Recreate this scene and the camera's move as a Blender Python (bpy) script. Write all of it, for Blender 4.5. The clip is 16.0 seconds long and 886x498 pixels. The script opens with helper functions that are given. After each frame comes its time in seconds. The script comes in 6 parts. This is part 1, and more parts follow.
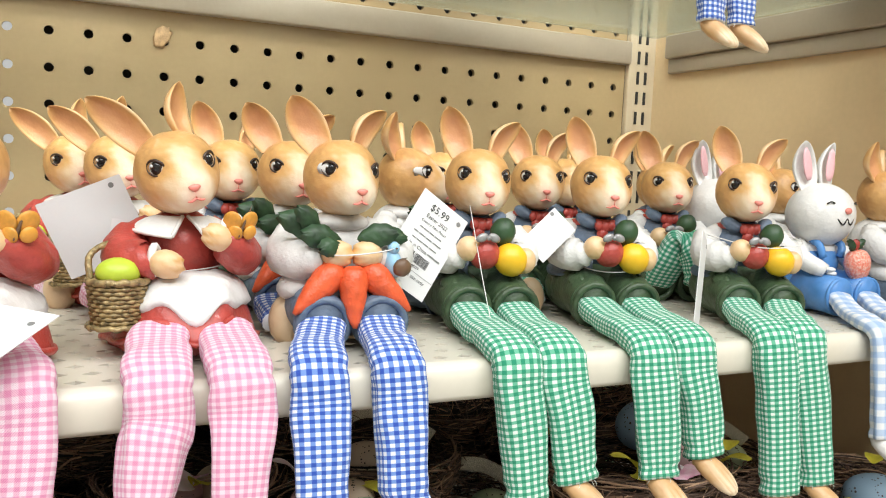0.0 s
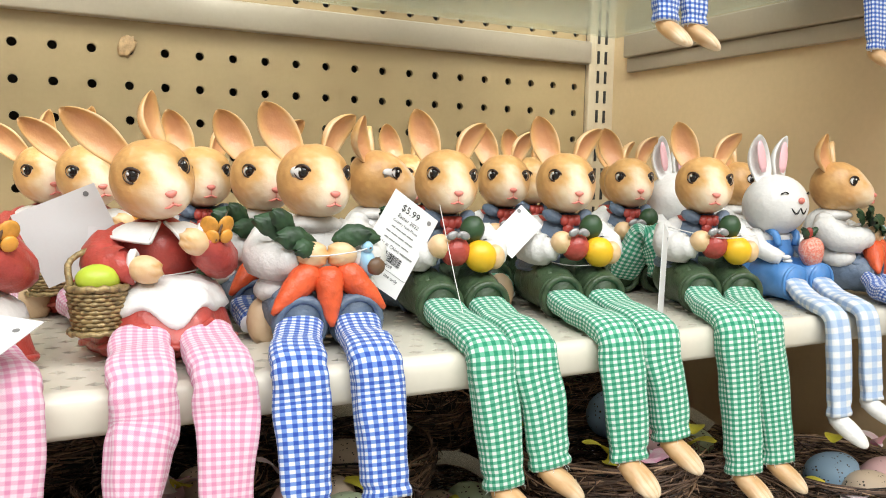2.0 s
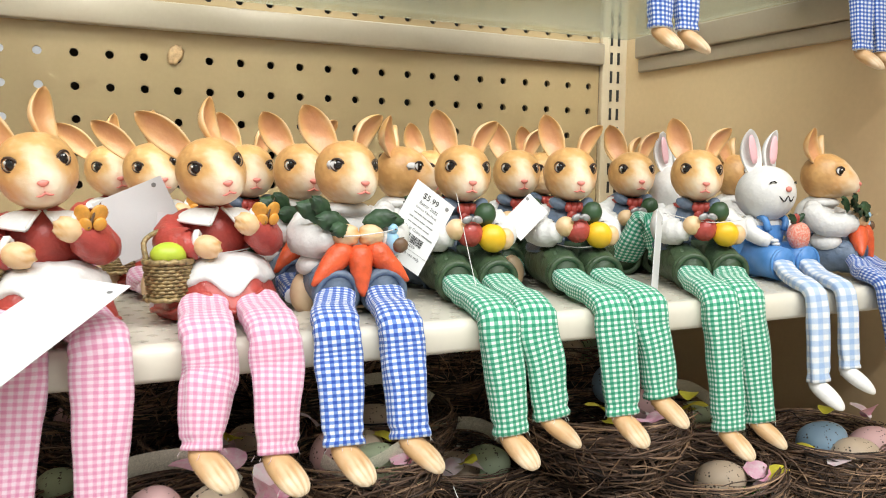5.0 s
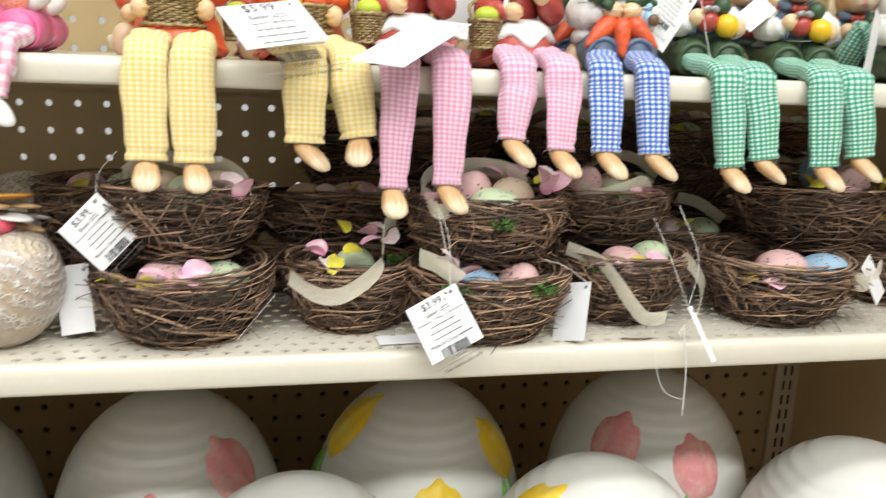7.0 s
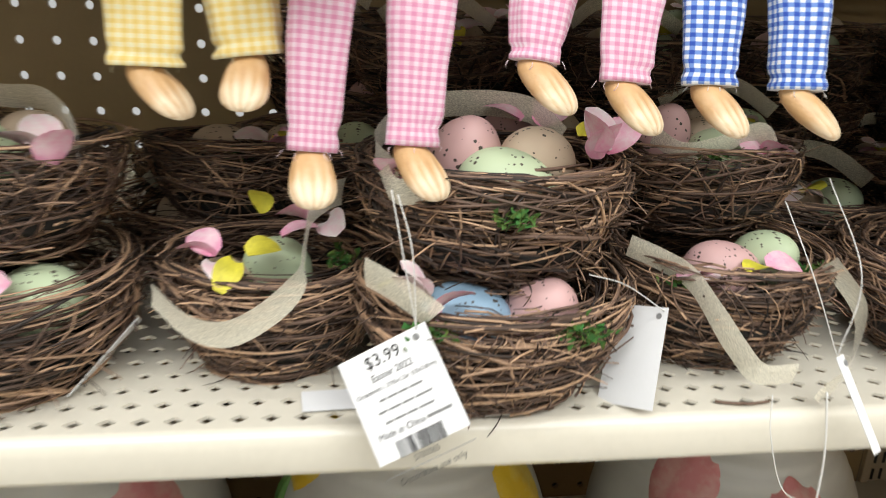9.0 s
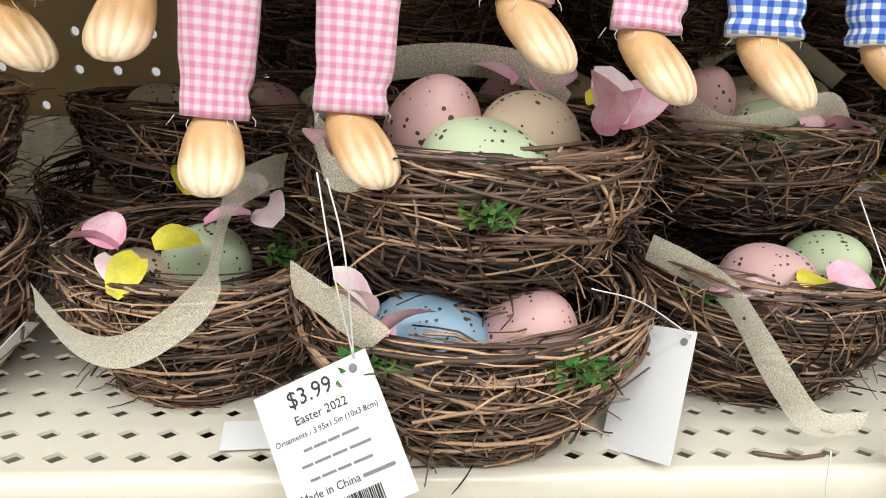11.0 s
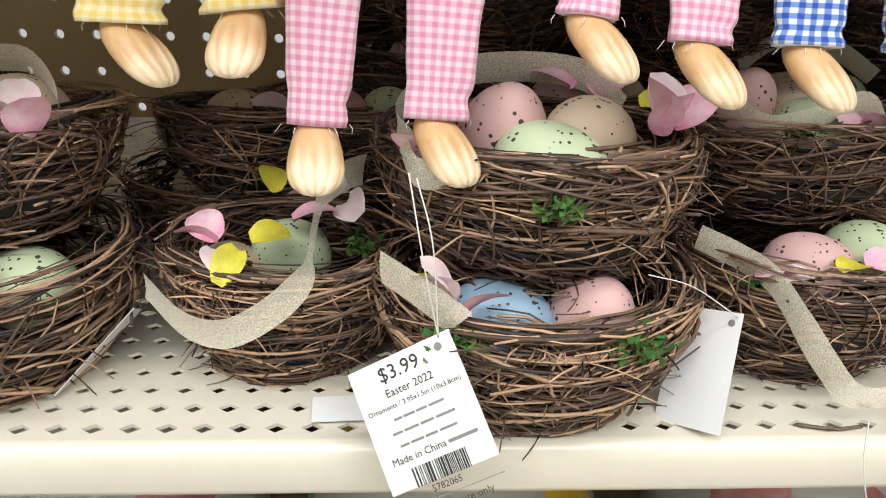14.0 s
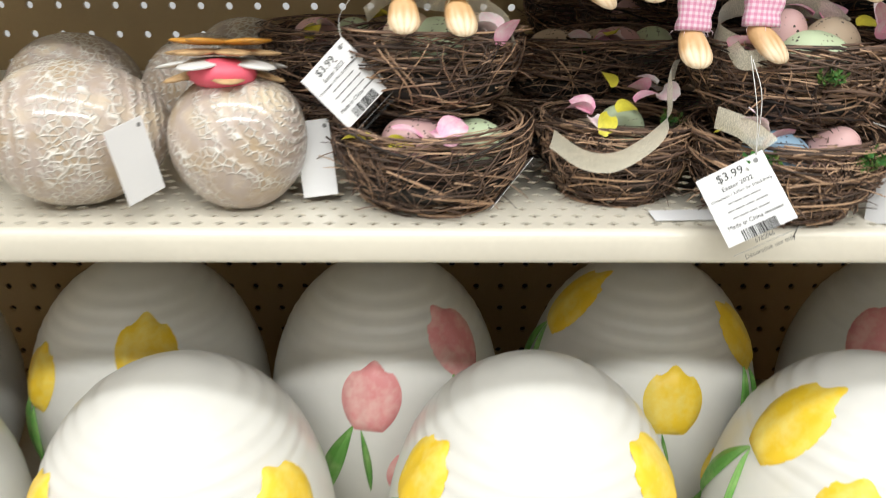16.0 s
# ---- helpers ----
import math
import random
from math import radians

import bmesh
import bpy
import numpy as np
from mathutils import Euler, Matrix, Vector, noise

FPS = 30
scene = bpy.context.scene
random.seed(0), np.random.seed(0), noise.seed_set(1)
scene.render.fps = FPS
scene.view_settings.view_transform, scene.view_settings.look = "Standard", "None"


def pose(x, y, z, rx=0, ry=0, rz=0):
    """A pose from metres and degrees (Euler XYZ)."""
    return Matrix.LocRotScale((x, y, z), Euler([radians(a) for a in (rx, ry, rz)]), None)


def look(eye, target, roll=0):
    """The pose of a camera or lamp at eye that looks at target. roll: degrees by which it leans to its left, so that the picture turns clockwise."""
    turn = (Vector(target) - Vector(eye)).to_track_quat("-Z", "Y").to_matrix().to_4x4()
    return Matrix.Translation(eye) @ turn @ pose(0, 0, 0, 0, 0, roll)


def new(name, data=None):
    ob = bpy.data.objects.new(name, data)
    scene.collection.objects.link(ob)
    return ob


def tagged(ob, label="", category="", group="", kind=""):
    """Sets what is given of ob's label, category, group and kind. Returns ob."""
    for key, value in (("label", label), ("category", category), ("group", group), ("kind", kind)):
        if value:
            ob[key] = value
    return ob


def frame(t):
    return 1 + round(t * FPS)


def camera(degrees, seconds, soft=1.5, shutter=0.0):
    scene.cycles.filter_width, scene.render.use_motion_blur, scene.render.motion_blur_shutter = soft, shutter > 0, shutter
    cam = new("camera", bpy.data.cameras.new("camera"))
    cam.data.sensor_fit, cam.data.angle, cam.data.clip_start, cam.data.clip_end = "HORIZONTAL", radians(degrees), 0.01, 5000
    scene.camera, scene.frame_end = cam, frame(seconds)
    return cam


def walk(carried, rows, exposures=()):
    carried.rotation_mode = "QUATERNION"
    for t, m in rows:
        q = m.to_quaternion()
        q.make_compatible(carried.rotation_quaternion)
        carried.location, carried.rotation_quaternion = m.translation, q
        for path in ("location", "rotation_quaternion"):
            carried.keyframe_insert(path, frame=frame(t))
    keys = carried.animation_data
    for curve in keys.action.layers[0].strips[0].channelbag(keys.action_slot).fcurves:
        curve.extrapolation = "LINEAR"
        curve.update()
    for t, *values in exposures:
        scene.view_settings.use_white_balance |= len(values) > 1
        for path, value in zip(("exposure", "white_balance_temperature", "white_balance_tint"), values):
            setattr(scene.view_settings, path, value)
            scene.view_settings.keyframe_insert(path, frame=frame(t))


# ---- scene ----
cam = camera(58.25, 16.0, soft=1.0, shutter=0.4)
# seconds, place in metres, turn in degrees
ROWS = [
    (0, -0.1936, -0.6283, 1.2159, 84.24, -2.46, -25.32),
    (0.5, -0.1941, -0.6290, 1.2136, 84.34, -2.10, -26.41),
    (1, -0.1965, -0.6318, 1.2127, 84.43, -1.79, -27.13),
    (1.5, -0.1993, -0.6345, 1.2135, 84.67, -1.36, -27.65),
    (2, -0.1998, -0.6367, 1.2151, 84.47, -1.01, -27.83),
    (2.5, -0.2002, -0.6382, 1.2152, 84.56, -0.83, -27.87),
    (3, -0.1991, -0.6413, 1.2169, 84.47, -0.77, -27.81),
    (5.5, -0.2329, -0.7161, 1.2064, 84.45, -0.69, -25.10),
    (6, -0.2542, -0.7576, 1.1918, 83.99, -0.99, -23.45),
    (6.5, -0.2825, -0.7974, 1.1664, 80.32, -1.58, -17.97),
    (7, -0.2989, -0.8100, 1.1479, 76.73, -2.15, -11.47),
    (7.5, -0.3074, -0.8100, 1.1445, 75.42, -2.26, -8.93),
    (8, -0.3048, -0.7949, 1.1462, 74.61, -2.41, -8.29),
    (8.5, -0.2776, -0.7249, 1.1414, 72.37, -2.39, -8.09),
    (9, -0.2318, -0.6233, 1.1337, 70.29, -2.13, -7.33),
    (9.5, -0.2105, -0.5736, 1.1264, 69.35, -2.47, -5.88),
    (10, -0.2065, -0.5646, 1.1207, 68.72, -2.72, -4.91),
    (12.5, -0.2008, -0.5704, 1.1233, 67.63, -2.06, -3.69),
    (13, -0.2053, -0.5739, 1.1253, 67.40, -1.81, -3.49),
    (13.5, -0.2132, -0.5789, 1.1271, 67.34, -1.67, -3.15),
    (14, -0.2181, -0.5849, 1.1287, 67.36, -1.52, -2.76),
    (14.5, -0.2270, -0.5925, 1.1293, 67.72, -1.24, -2.29),
    (15, -0.2632, -0.6194, 1.1336, 67.08, -0.81, -0.70),
    (15.5, -0.3154, -0.6749, 1.1322, 67.02, -0.53, -0.20),
    (16, -0.3525, -0.7439, 1.1292, 66.71, -0.42, -0.81),
]
walk(cam, [(t, pose(x, y, z, rx, ry, rz)) for t, x, y, z, rx, ry, rz in ROWS])

# ---------------- light ----------------
world = bpy.data.worlds.new("store_air")
world.use_nodes = True
scene.world = world
world.node_tree.nodes["Background"].inputs[0].default_value = (0.99, 1.0, 0.98, 1)
world.node_tree.nodes["Background"].inputs[1].default_value = 0.55
scene.view_settings.exposure = -0.04


def strip_light(y, z, watts, wide, length):
    d = bpy.data.lights.new("ceiling_light", "AREA")
    d.shape, d.size, d.size_y, d.energy, d.color = "RECTANGLE", length, wide, watts, (0.985, 1.0, 0.985)
    ob = new("ceiling_light", d)
    ob.matrix_world = look((-0.2, y, z), (-0.15, -0.35, 1.1))
    return tagged(ob, "long fluorescent ceiling light above the aisle", "light")


strip_light(-2.30, 2.95, 66, 0.16, 3.2)
strip_light(-1.15, 2.95, 36, 0.16, 3.2)


# ---------------- materials ----------------
def shader(name):
    m = bpy.data.materials.new(name)
    m.use_nodes = True
    return m, m.node_tree.nodes, m.node_tree.links, m.node_tree.nodes["Principled BSDF"]


def paint(name, color, rough=0.5, vary=0.12, size=60.0, bump=0.0, fine=900.0, metal=0.0, coat=0.0, second=None, sheen=0.0):
    """A plain surface with variation at two scales and a fine relief."""
    m, n, l, b = shader(name)
    tc = n.new("ShaderNodeTexCoord")
    big = n.new("ShaderNodeTexNoise")
    big.inputs["Scale"].default_value, big.inputs["Detail"].default_value = size, 4
    small = n.new("ShaderNodeTexNoise")
    small.inputs["Scale"].default_value, small.inputs["Detail"].default_value = fine, 2
    l.new(tc.outputs["Object"], big.inputs["Vector"])
    l.new(tc.outputs["Object"], small.inputs["Vector"])
    mix = n.new("ShaderNodeMix")
    mix.data_type = "RGBA"
    other = second or [c * (1 - 2.2 * vary) for c in color]
    mix.inputs[6].default_value = (*color, 1)
    mix.inputs[7].default_value = (*other, 1)
    ramp = n.new("ShaderNodeMapRange")
    ramp.inputs[1].default_value, ramp.inputs[2].default_value = 0.4, 0.72
    add = n.new("ShaderNodeMath")
    add.operation = "MULTIPLY_ADD"
    add.inputs[1].default_value, add.inputs[2].default_value = 0.25, -0.12
    l.new(small.outputs["Fac"], add.inputs[0])
    sm = n.new("ShaderNodeMath")
    l.new(big.outputs["Fac"], sm.inputs[0])
    l.new(add.outputs[0], sm.inputs[1])
    l.new(sm.outputs[0], ramp.inputs[0])
    l.new(ramp.outputs[0], mix.inputs[0])
    l.new(mix.outputs[2], b.inputs["Base Color"])
    b.inputs["Roughness"].default_value, b.inputs["Metallic"].default_value = rough, metal
    b.inputs["Coat Weight"].default_value = coat
    b.inputs["Sheen Weight"].default_value = sheen
    if bump:
        bp = n.new("ShaderNodeBump")
        bp.inputs["Strength"].default_value, bp.inputs["Distance"].default_value = bump, 0.001
        l.new(sm.outputs[0], bp.inputs["Height"])
        l.new(bp.outputs[0], b.inputs["Normal"])
    return m


def gingham(name, dark, mid, light, period, rows_only=False):
    """Woven check cloth: bands across and along the leg, with a fine thread relief."""
    m, n, l, b = shader(name)
    uv = n.new("ShaderNodeUVMap")
    uv.uv_map = "UVMap"
    sep = n.new("ShaderNodeSeparateXYZ")
    l.new(uv.outputs[0], sep.inputs[0])

    def band(axis):
        s = n.new("ShaderNodeMath")
        s.operation = "MULTIPLY"
        s.inputs[1].default_value = 1 / period
        l.new(sep.outputs[axis], s.inputs[0])
        w = n.new("ShaderNodeMath")
        w.operation = "PINGPONG"
        w.inputs[1].default_value = 0.5
        l.new(s.outputs[0], w.inputs[0])
        r = n.new("ShaderNodeMapRange")
        r.inputs[1].default_value, r.inputs[2].default_value = 0.21, 0.29
        l.new(w.outputs[0], r.inputs[0])
        return r.outputs[0]

    u, v = band(0), band(1)
    mean = n.new("ShaderNodeMath")
    mean.operation = "ADD"
    if rows_only:
        l.new(v, mean.inputs[0])
        l.new(v, mean.inputs[1])
    else:
        l.new(u, mean.inputs[0])
        l.new(v, mean.inputs[1])
    half = n.new("ShaderNodeMath")
    half.operation = "MULTIPLY"
    half.inputs[1].default_value = 0.5
    l.new(mean.outputs[0], half.inputs[0])
    ramp = n.new("ShaderNodeValToRGB")
    e = ramp.color_ramp.elements
    e[0].color, e[1].color = (*light, 1), (*dark, 1)
    k = e.new(0.5)
    k.color = (*mid, 1)
    l.new(half.outputs[0], ramp.inputs[0])
    threads = []
    for axis in (0, 1):
        t = n.new("ShaderNodeMath")
        t.operation = "MULTIPLY"
        t.inputs[1].default_value = 2 * math.pi / 0.00042
        l.new(sep.outputs[axis], t.inputs[0])
        s = n.new("ShaderNodeMath")
        s.operation = "SINE"
        l.new(t.outputs[0], s.inputs[0])
        threads.append(s)
    weave = n.new("ShaderNodeMath")
    weave.operation = "MULTIPLY"
    l.new(threads[0].outputs[0], weave.inputs[0])
    l.new(threads[1].outputs[0], weave.inputs[1])
    tc = n.new("ShaderNodeTexCoord")
    wr = n.new("ShaderNodeTexNoise")
    wr.inputs["Scale"].default_value, wr.inputs["Detail"].default_value = 130, 3
    l.new(tc.outputs["Object"], wr.inputs["Vector"])
    h = n.new("ShaderNodeMath")
    h.operation = "MULTIPLY_ADD"
    h.inputs[1].default_value = 0.05
    l.new(weave.outputs[0], h.inputs[0])
    l.new(wr.outputs["Fac"], h.inputs[2])
    bp = n.new("ShaderNodeBump")
    bp.inputs["Strength"].default_value, bp.inputs["Distance"].default_value = 0.55, 0.0025
    l.new(h.outputs[0], bp.inputs["Height"])
    l.new(bp.outputs[0], b.inputs["Normal"])
    grain = n.new("ShaderNodeMix")
    grain.data_type, grain.blend_type = "RGBA", "MULTIPLY"
    grain.inputs[0].default_value = 0.35
    g2 = n.new("ShaderNodeMapRange")
    g2.inputs[1].default_value, g2.inputs[2].default_value, g2.inputs[3].default_value = -1, 1, 0.75
    l.new(weave.outputs[0], g2.inputs[0])
    l.new(ramp.outputs[0], grain.inputs[6])
    l.new(g2.outputs[0], grain.inputs[7])
    l.new(grain.outputs[2], b.inputs["Base Color"])
    b.inputs["Roughness"].default_value = 0.9
    b.inputs["Sheen Weight"].default_value = 0.15
    return m


def fur_paint(name, tan, cream, brown):
    """Hand-painted resin: the airbrushed tint, with shade put into toe and finger grooves, is kept in the vertex layers
    'tint' (0 brown, 0.5 tan, 1 cream) and 'blush'.
    """
    m, n, l, b = shader(name)
    at = n.new("ShaderNodeAttribute")
    at.attribute_name = "tint"
    tc = n.new("ShaderNodeTexCoord")
    no = n.new("ShaderNodeTexNoise")
    no.inputs["Scale"].default_value, no.inputs["Detail"].default_value = 160, 5
    l.new(tc.outputs["Object"], no.inputs["Vector"])
    ad = n.new("ShaderNodeMath")
    ad.operation = "MULTIPLY_ADD"
    ad.inputs[1].default_value, ad.inputs[2].default_value = 0.3, -0.15
    l.new(no.outputs["Fac"], ad.inputs[0])
    s = n.new("ShaderNodeMath")
    l.new(at.outputs["Fac"], s.inputs[0])
    l.new(ad.outputs[0], s.inputs[1])
    ramp = n.new("ShaderNodeValToRGB")
    e = ramp.color_ramp.elements
    e[0].color, e[1].color = (*brown, 1), (*cream, 1)
    k = e.new(0.5)
    k.color = (*tan, 1)
    l.new(s.outputs[0], ramp.inputs[0])
    pink = n.new("ShaderNodeAttribute")
    pink.attribute_name = "blush"
    tinted = n.new("ShaderNodeMix")
    tinted.data_type = "RGBA"
    l.new(pink.outputs["Fac"], tinted.inputs[0])
    l.new(ramp.outputs[0], tinted.inputs[6])
    tinted.inputs[7].default_value = (0.74, 0.30, 0.22, 1)
    l.new(tinted.outputs[2], b.inputs["Base Color"])
    b.inputs["Roughness"].default_value = 0.42
    b.inputs["Coat Weight"].default_value = 0.15
    b.inputs["Coat Roughness"].default_value = 0.3
    hair = n.new("ShaderNodeTexNoise")
    hair.inputs["Scale"].default_value, hair.inputs["Detail"].default_value = 330, 5
    l.new(tc.outputs["Object"], hair.inputs["Vector"])
    bp = n.new("ShaderNodeBump")
    bp.inputs["Strength"].default_value, bp.inputs["Distance"].default_value = 0.32, 0.0012
    l.new(hair.outputs["Fac"], bp.inputs["Height"])
    l.new(bp.outputs[0], b.inputs["Normal"])
    return m


def speckled(name, color):
    m, n, l, b = shader(name)
    tc = n.new("ShaderNodeTexCoord")
    vo = n.new("ShaderNodeTexVoronoi")
    vo.inputs["Scale"].default_value = 420
    l.new(tc.outputs["Object"], vo.inputs["Vector"])
    no = n.new("ShaderNodeTexNoise")
    no.inputs["Scale"].default_value = 170
    l.new(tc.outputs["Object"], no.inputs["Vector"])
    lim = n.new("ShaderNodeMapRange")
    lim.inputs[1].default_value, lim.inputs[2].default_value, lim.inputs[3].default_value, lim.inputs[4].default_value = 0.40, 0.70, 0.02, 0.40
    l.new(no.outputs["Fac"], lim.inputs[0])
    lt = n.new("ShaderNodeMath")
    lt.operation = "LESS_THAN"
    l.new(vo.outputs["Distance"], lt.inputs[0])
    l.new(lim.outputs[0], lt.inputs[1])
    soft = n.new("ShaderNodeTexNoise")
    soft.inputs["Scale"].default_value = 60
    l.new(tc.outputs["Object"], soft.inputs["Vector"])
    m0 = n.new("ShaderNodeMix")
    m0.data_type = "RGBA"
    m0.inputs[6].default_value = (*color, 1)
    m0.inputs[7].default_value = (*[c * 0.8 for c in color], 1)
    l.new(soft.outputs["Fac"], m0.inputs[0])
    mx = n.new("ShaderNodeMix")
    mx.data_type = "RGBA"
    l.new(lt.outputs[0], mx.inputs[0])
    l.new(m0.outputs[2], mx.inputs[6])
    mx.inputs[7].default_value = (0.06, 0.045, 0.035, 1)
    l.new(mx.outputs[2], b.inputs["Base Color"])
    b.inputs["Roughness"].default_value = 0.55
    return m


def sheer(name, color, alpha):
    """Thin see-through cloth with a woven mesh."""
    m, n, l, b = shader(name)
    b.inputs["Base Color"].default_value = (*color, 1)
    b.inputs["Roughness"].default_value = 0.45
    b.inputs["Sheen Weight"].default_value = 0.4
    tc = n.new("ShaderNodeTexCoord")
    no = n.new("ShaderNodeTexNoise")
    no.inputs["Scale"].default_value = 2600
    l.new(tc.outputs["Object"], no.inputs["Vector"])
    mr = n.new("ShaderNodeMapRange")
    mr.inputs[1].default_value, mr.inputs[2].default_value = 0.35, 0.65
    mr.inputs[3].default_value, mr.inputs[4].default_value = alpha - 0.22, alpha + 0.22
    l.new(no.outputs["Fac"], mr.inputs[0])
    l.new(mr.outputs[0], b.inputs["Alpha"])
    return m


def twig_paint(name):
    m, n, l, b = shader(name)
    g = n.new("ShaderNodeNewGeometry")
    ramp = n.new("ShaderNodeValToRGB")
    e = ramp.color_ramp.elements
    e[0].color, e[1].color = (0.014, 0.009, 0.007, 1), (0.58, 0.37, 0.23, 1)
    k = e.new(0.60)
    k.color = (0.190, 0.116, 0.082, 1)
    l.new(g.outputs["Random Per Island"], ramp.inputs[0])
    tc = n.new("ShaderNodeTexCoord")
    no = n.new("ShaderNodeTexNoise")
    no.inputs["Scale"].default_value, no.inputs["Detail"].default_value = 500, 4
    l.new(tc.outputs["Object"], no.inputs["Vector"])
    mx = n.new("ShaderNodeMix")
    mx.data_type, mx.blend_type = "RGBA", "MULTIPLY"
    mx.inputs[0].default_value = 0.8
    mr = n.new("ShaderNodeMapRange")
    mr.inputs[3].default_value, mr.inputs[4].default_value = 0.45, 1.5
    l.new(no.outputs["Fac"], mr.inputs[0])
    l.new(ramp.outputs[0], mx.inputs[6])
    l.new(mr.outputs[0], mx.inputs[7])
    l.new(mx.outputs[2], b.inputs["Base Color"])
    b.inputs["Roughness"].default_value = 0.6
    bp = n.new("ShaderNodeBump")
    bp.inputs["Strength"].default_value, bp.inputs["Distance"].default_value = 0.5, 0.0006
    l.new(no.outputs["Fac"], bp.inputs["Height"])
    l.new(bp.outputs[0], b.inputs["Normal"])
    return m


def carved_paint(name):
    m, n, l, b = shader(name)
    tc = n.new("ShaderNodeTexCoord")
    vo = n.new("ShaderNodeTexVoronoi")
    vo.feature = "DISTANCE_TO_EDGE"
    vo.inputs["Scale"].default_value = 280
    wv = n.new("ShaderNodeTexWave")
    wv.wave_type = "RINGS"
    wv.inputs["Scale"].default_value, wv.inputs["Distortion"].default_value, wv.inputs["Detail"].default_value = 75, 3.5, 2
    no = n.new("ShaderNodeTexNoise")
    no.inputs["Scale"].default_value, no.inputs["Detail"].default_value = 42, 6
    for t in (vo, wv, no):
        l.new(tc.outputs["Object"], t.inputs["Vector"])
    base = n.new("ShaderNodeValToRGB")
    e = base.color_ramp.elements
    e[0].color, e[1].color = (0.42, 0.31, 0.19, 1), (0.62, 0.51, 0.37, 1)
    e[0].position, e[1].position = 0.3, 0.7
    k = e.new(0.52)
    k.color = (0.44, 0.36, 0.32, 1)
    l.new(no.outputs["Fac"], base.inputs[0])
    line = n.new("ShaderNodeMapRange")
    line.inputs[1].default_value, line.inputs[2].default_value, line.inputs[3].default_value, line.inputs[4].default_value = 0.0, 0.16, 1.0, 0.0
    l.new(vo.outputs["Distance"], line.inputs[0])
    ridge = n.new("ShaderNodeMath")
    ridge.operation = "MULTIPLY"
    l.new(line.outputs[0], ridge.inputs[0])
    l.new(wv.outputs["Fac"], ridge.inputs[1])
    some = n.new("ShaderNodeMath")
    some.operation = "MULTIPLY"
    some.inputs[1].default_value = 1.0
    l.new(ridge.outputs[0], some.inputs[0])
    mx = n.new("ShaderNodeMix")
    mx.data_type = "RGBA"
    l.new(some.outputs[0], mx.inputs[0])
    l.new(base.outputs[0], mx.inputs[6])
    # whitish carved scrolls; glints of the wrap are put into the same colour
    mx.inputs[7].default_value = (0.84, 0.81, 0.75, 1)
    l.new(mx.outputs[2], b.inputs["Base Color"])
    b.inputs["Roughness"].default_value = 0.5
    b.inputs["Coat Weight"].default_value = 0.7
    b.inputs["Coat Roughness"].default_value = 0.1
    high = n.new("ShaderNodeMath")
    high.operation = "MULTIPLY_ADD"
    high.inputs[1].default_value = 0.5
    l.new(wv.outputs["Fac"], high.inputs[0])
    l.new(ridge.outputs[0], high.inputs[2])
    bp = n.new("ShaderNodeBump")
    bp.inputs["Strength"].default_value, bp.inputs["Distance"].default_value = 0.7, 0.0013
    l.new(high.outputs[0], bp.inputs["Height"])
    l.new(bp.outputs[0], b.inputs["Normal"])
    return m


ENAMEL = paint("cream_enamel", (0.70, 0.655, 0.555), 0.32, 0.04, 9, 0.05, 300, coat=0.2)
BOARD = paint("tan_pegboard", (0.365, 0.258, 0.130), 0.5, 0.06, 5, 0.06, 260)
PANEL = paint("tan_panel", (0.66, 0.48, 0.28), 0.38, 0.06, 4, 0.04, 200)
RAIL = paint("taupe_rail", (0.40, 0.33, 0.25), 0.35, 0.05, 12, 0.04, 300, metal=0.2)
POST = paint("tan_post", (0.52, 0.42, 0.29), 0.4, 0.05, 12, 0.05, 300)
# near-black that puts the shade of openings and nest insides into colour
DARK = paint("gap_shade", (0.02, 0.018, 0.016), 0.8, 0.1)
CONCRETE = paint("store_floor", (0.72, 0.70, 0.66), 0.4, 0.1, 3)
CEILING = paint("ceiling_tile", (0.75, 0.74, 0.70), 0.8, 0.05, 4)
FUR = fur_paint("tan_resin_fur", (0.66, 0.375, 0.135), (0.83, 0.72, 0.55), (0.36, 0.155, 0.045))
FOOT = fur_paint("wood_foot", (0.58, 0.35, 0.165), (0.76, 0.62, 0.44), (0.27, 0.12, 0.045))
WHITE = paint("white_resin", (0.76, 0.75, 0.73), 0.4, 0.05, 150, 0.5, 600, coat=0.15)
SHIRT = paint("white_shirt", (0.73, 0.72, 0.70), 0.5, 0.07, 190, 0.9, 700)
BLACK = paint("black_gloss", (0.012, 0.010, 0.010), 0.12, 0.1)
NOSE = paint("pink_nose", (0.78, 0.25, 0.20), 0.4, 0.08)
EARPINK = paint("ear_pink", (0.68, 0.43, 0.29), 0.5, 0.10, 120)
RED = paint("red_resin", (0.46, 0.065, 0.05), 0.4, 0.12, 190, 0.9, 700, coat=0.15)
ORANGE_DRESS = paint("orange_resin", (0.70, 0.10, 0.025), 0.4, 0.1, 190, 0.9, 700, coat=0.15)
SLATE = paint("slate_blue_resin", (0.13, 0.18, 0.26), 0.45, 0.15, 190, 0.9, 700)
GREENPANTS = paint("dark_green_resin", (0.055, 0.095, 0.045), 0.42, 0.2, 190, 0.9, 700)
CARROT = paint("carrot_orange", (0.78, 0.115, 0.035), 0.42, 0.12, 190, 0.9, 700)
LEAF = paint("dark_leaf", (0.03, 0.075, 0.03), 0.45, 0.3, 160, 0.5, 450)
YELLOW = paint("yellow_resin", (0.85, 0.50, 0.02), 0.38, 0.08, 110, 0.1, 300)
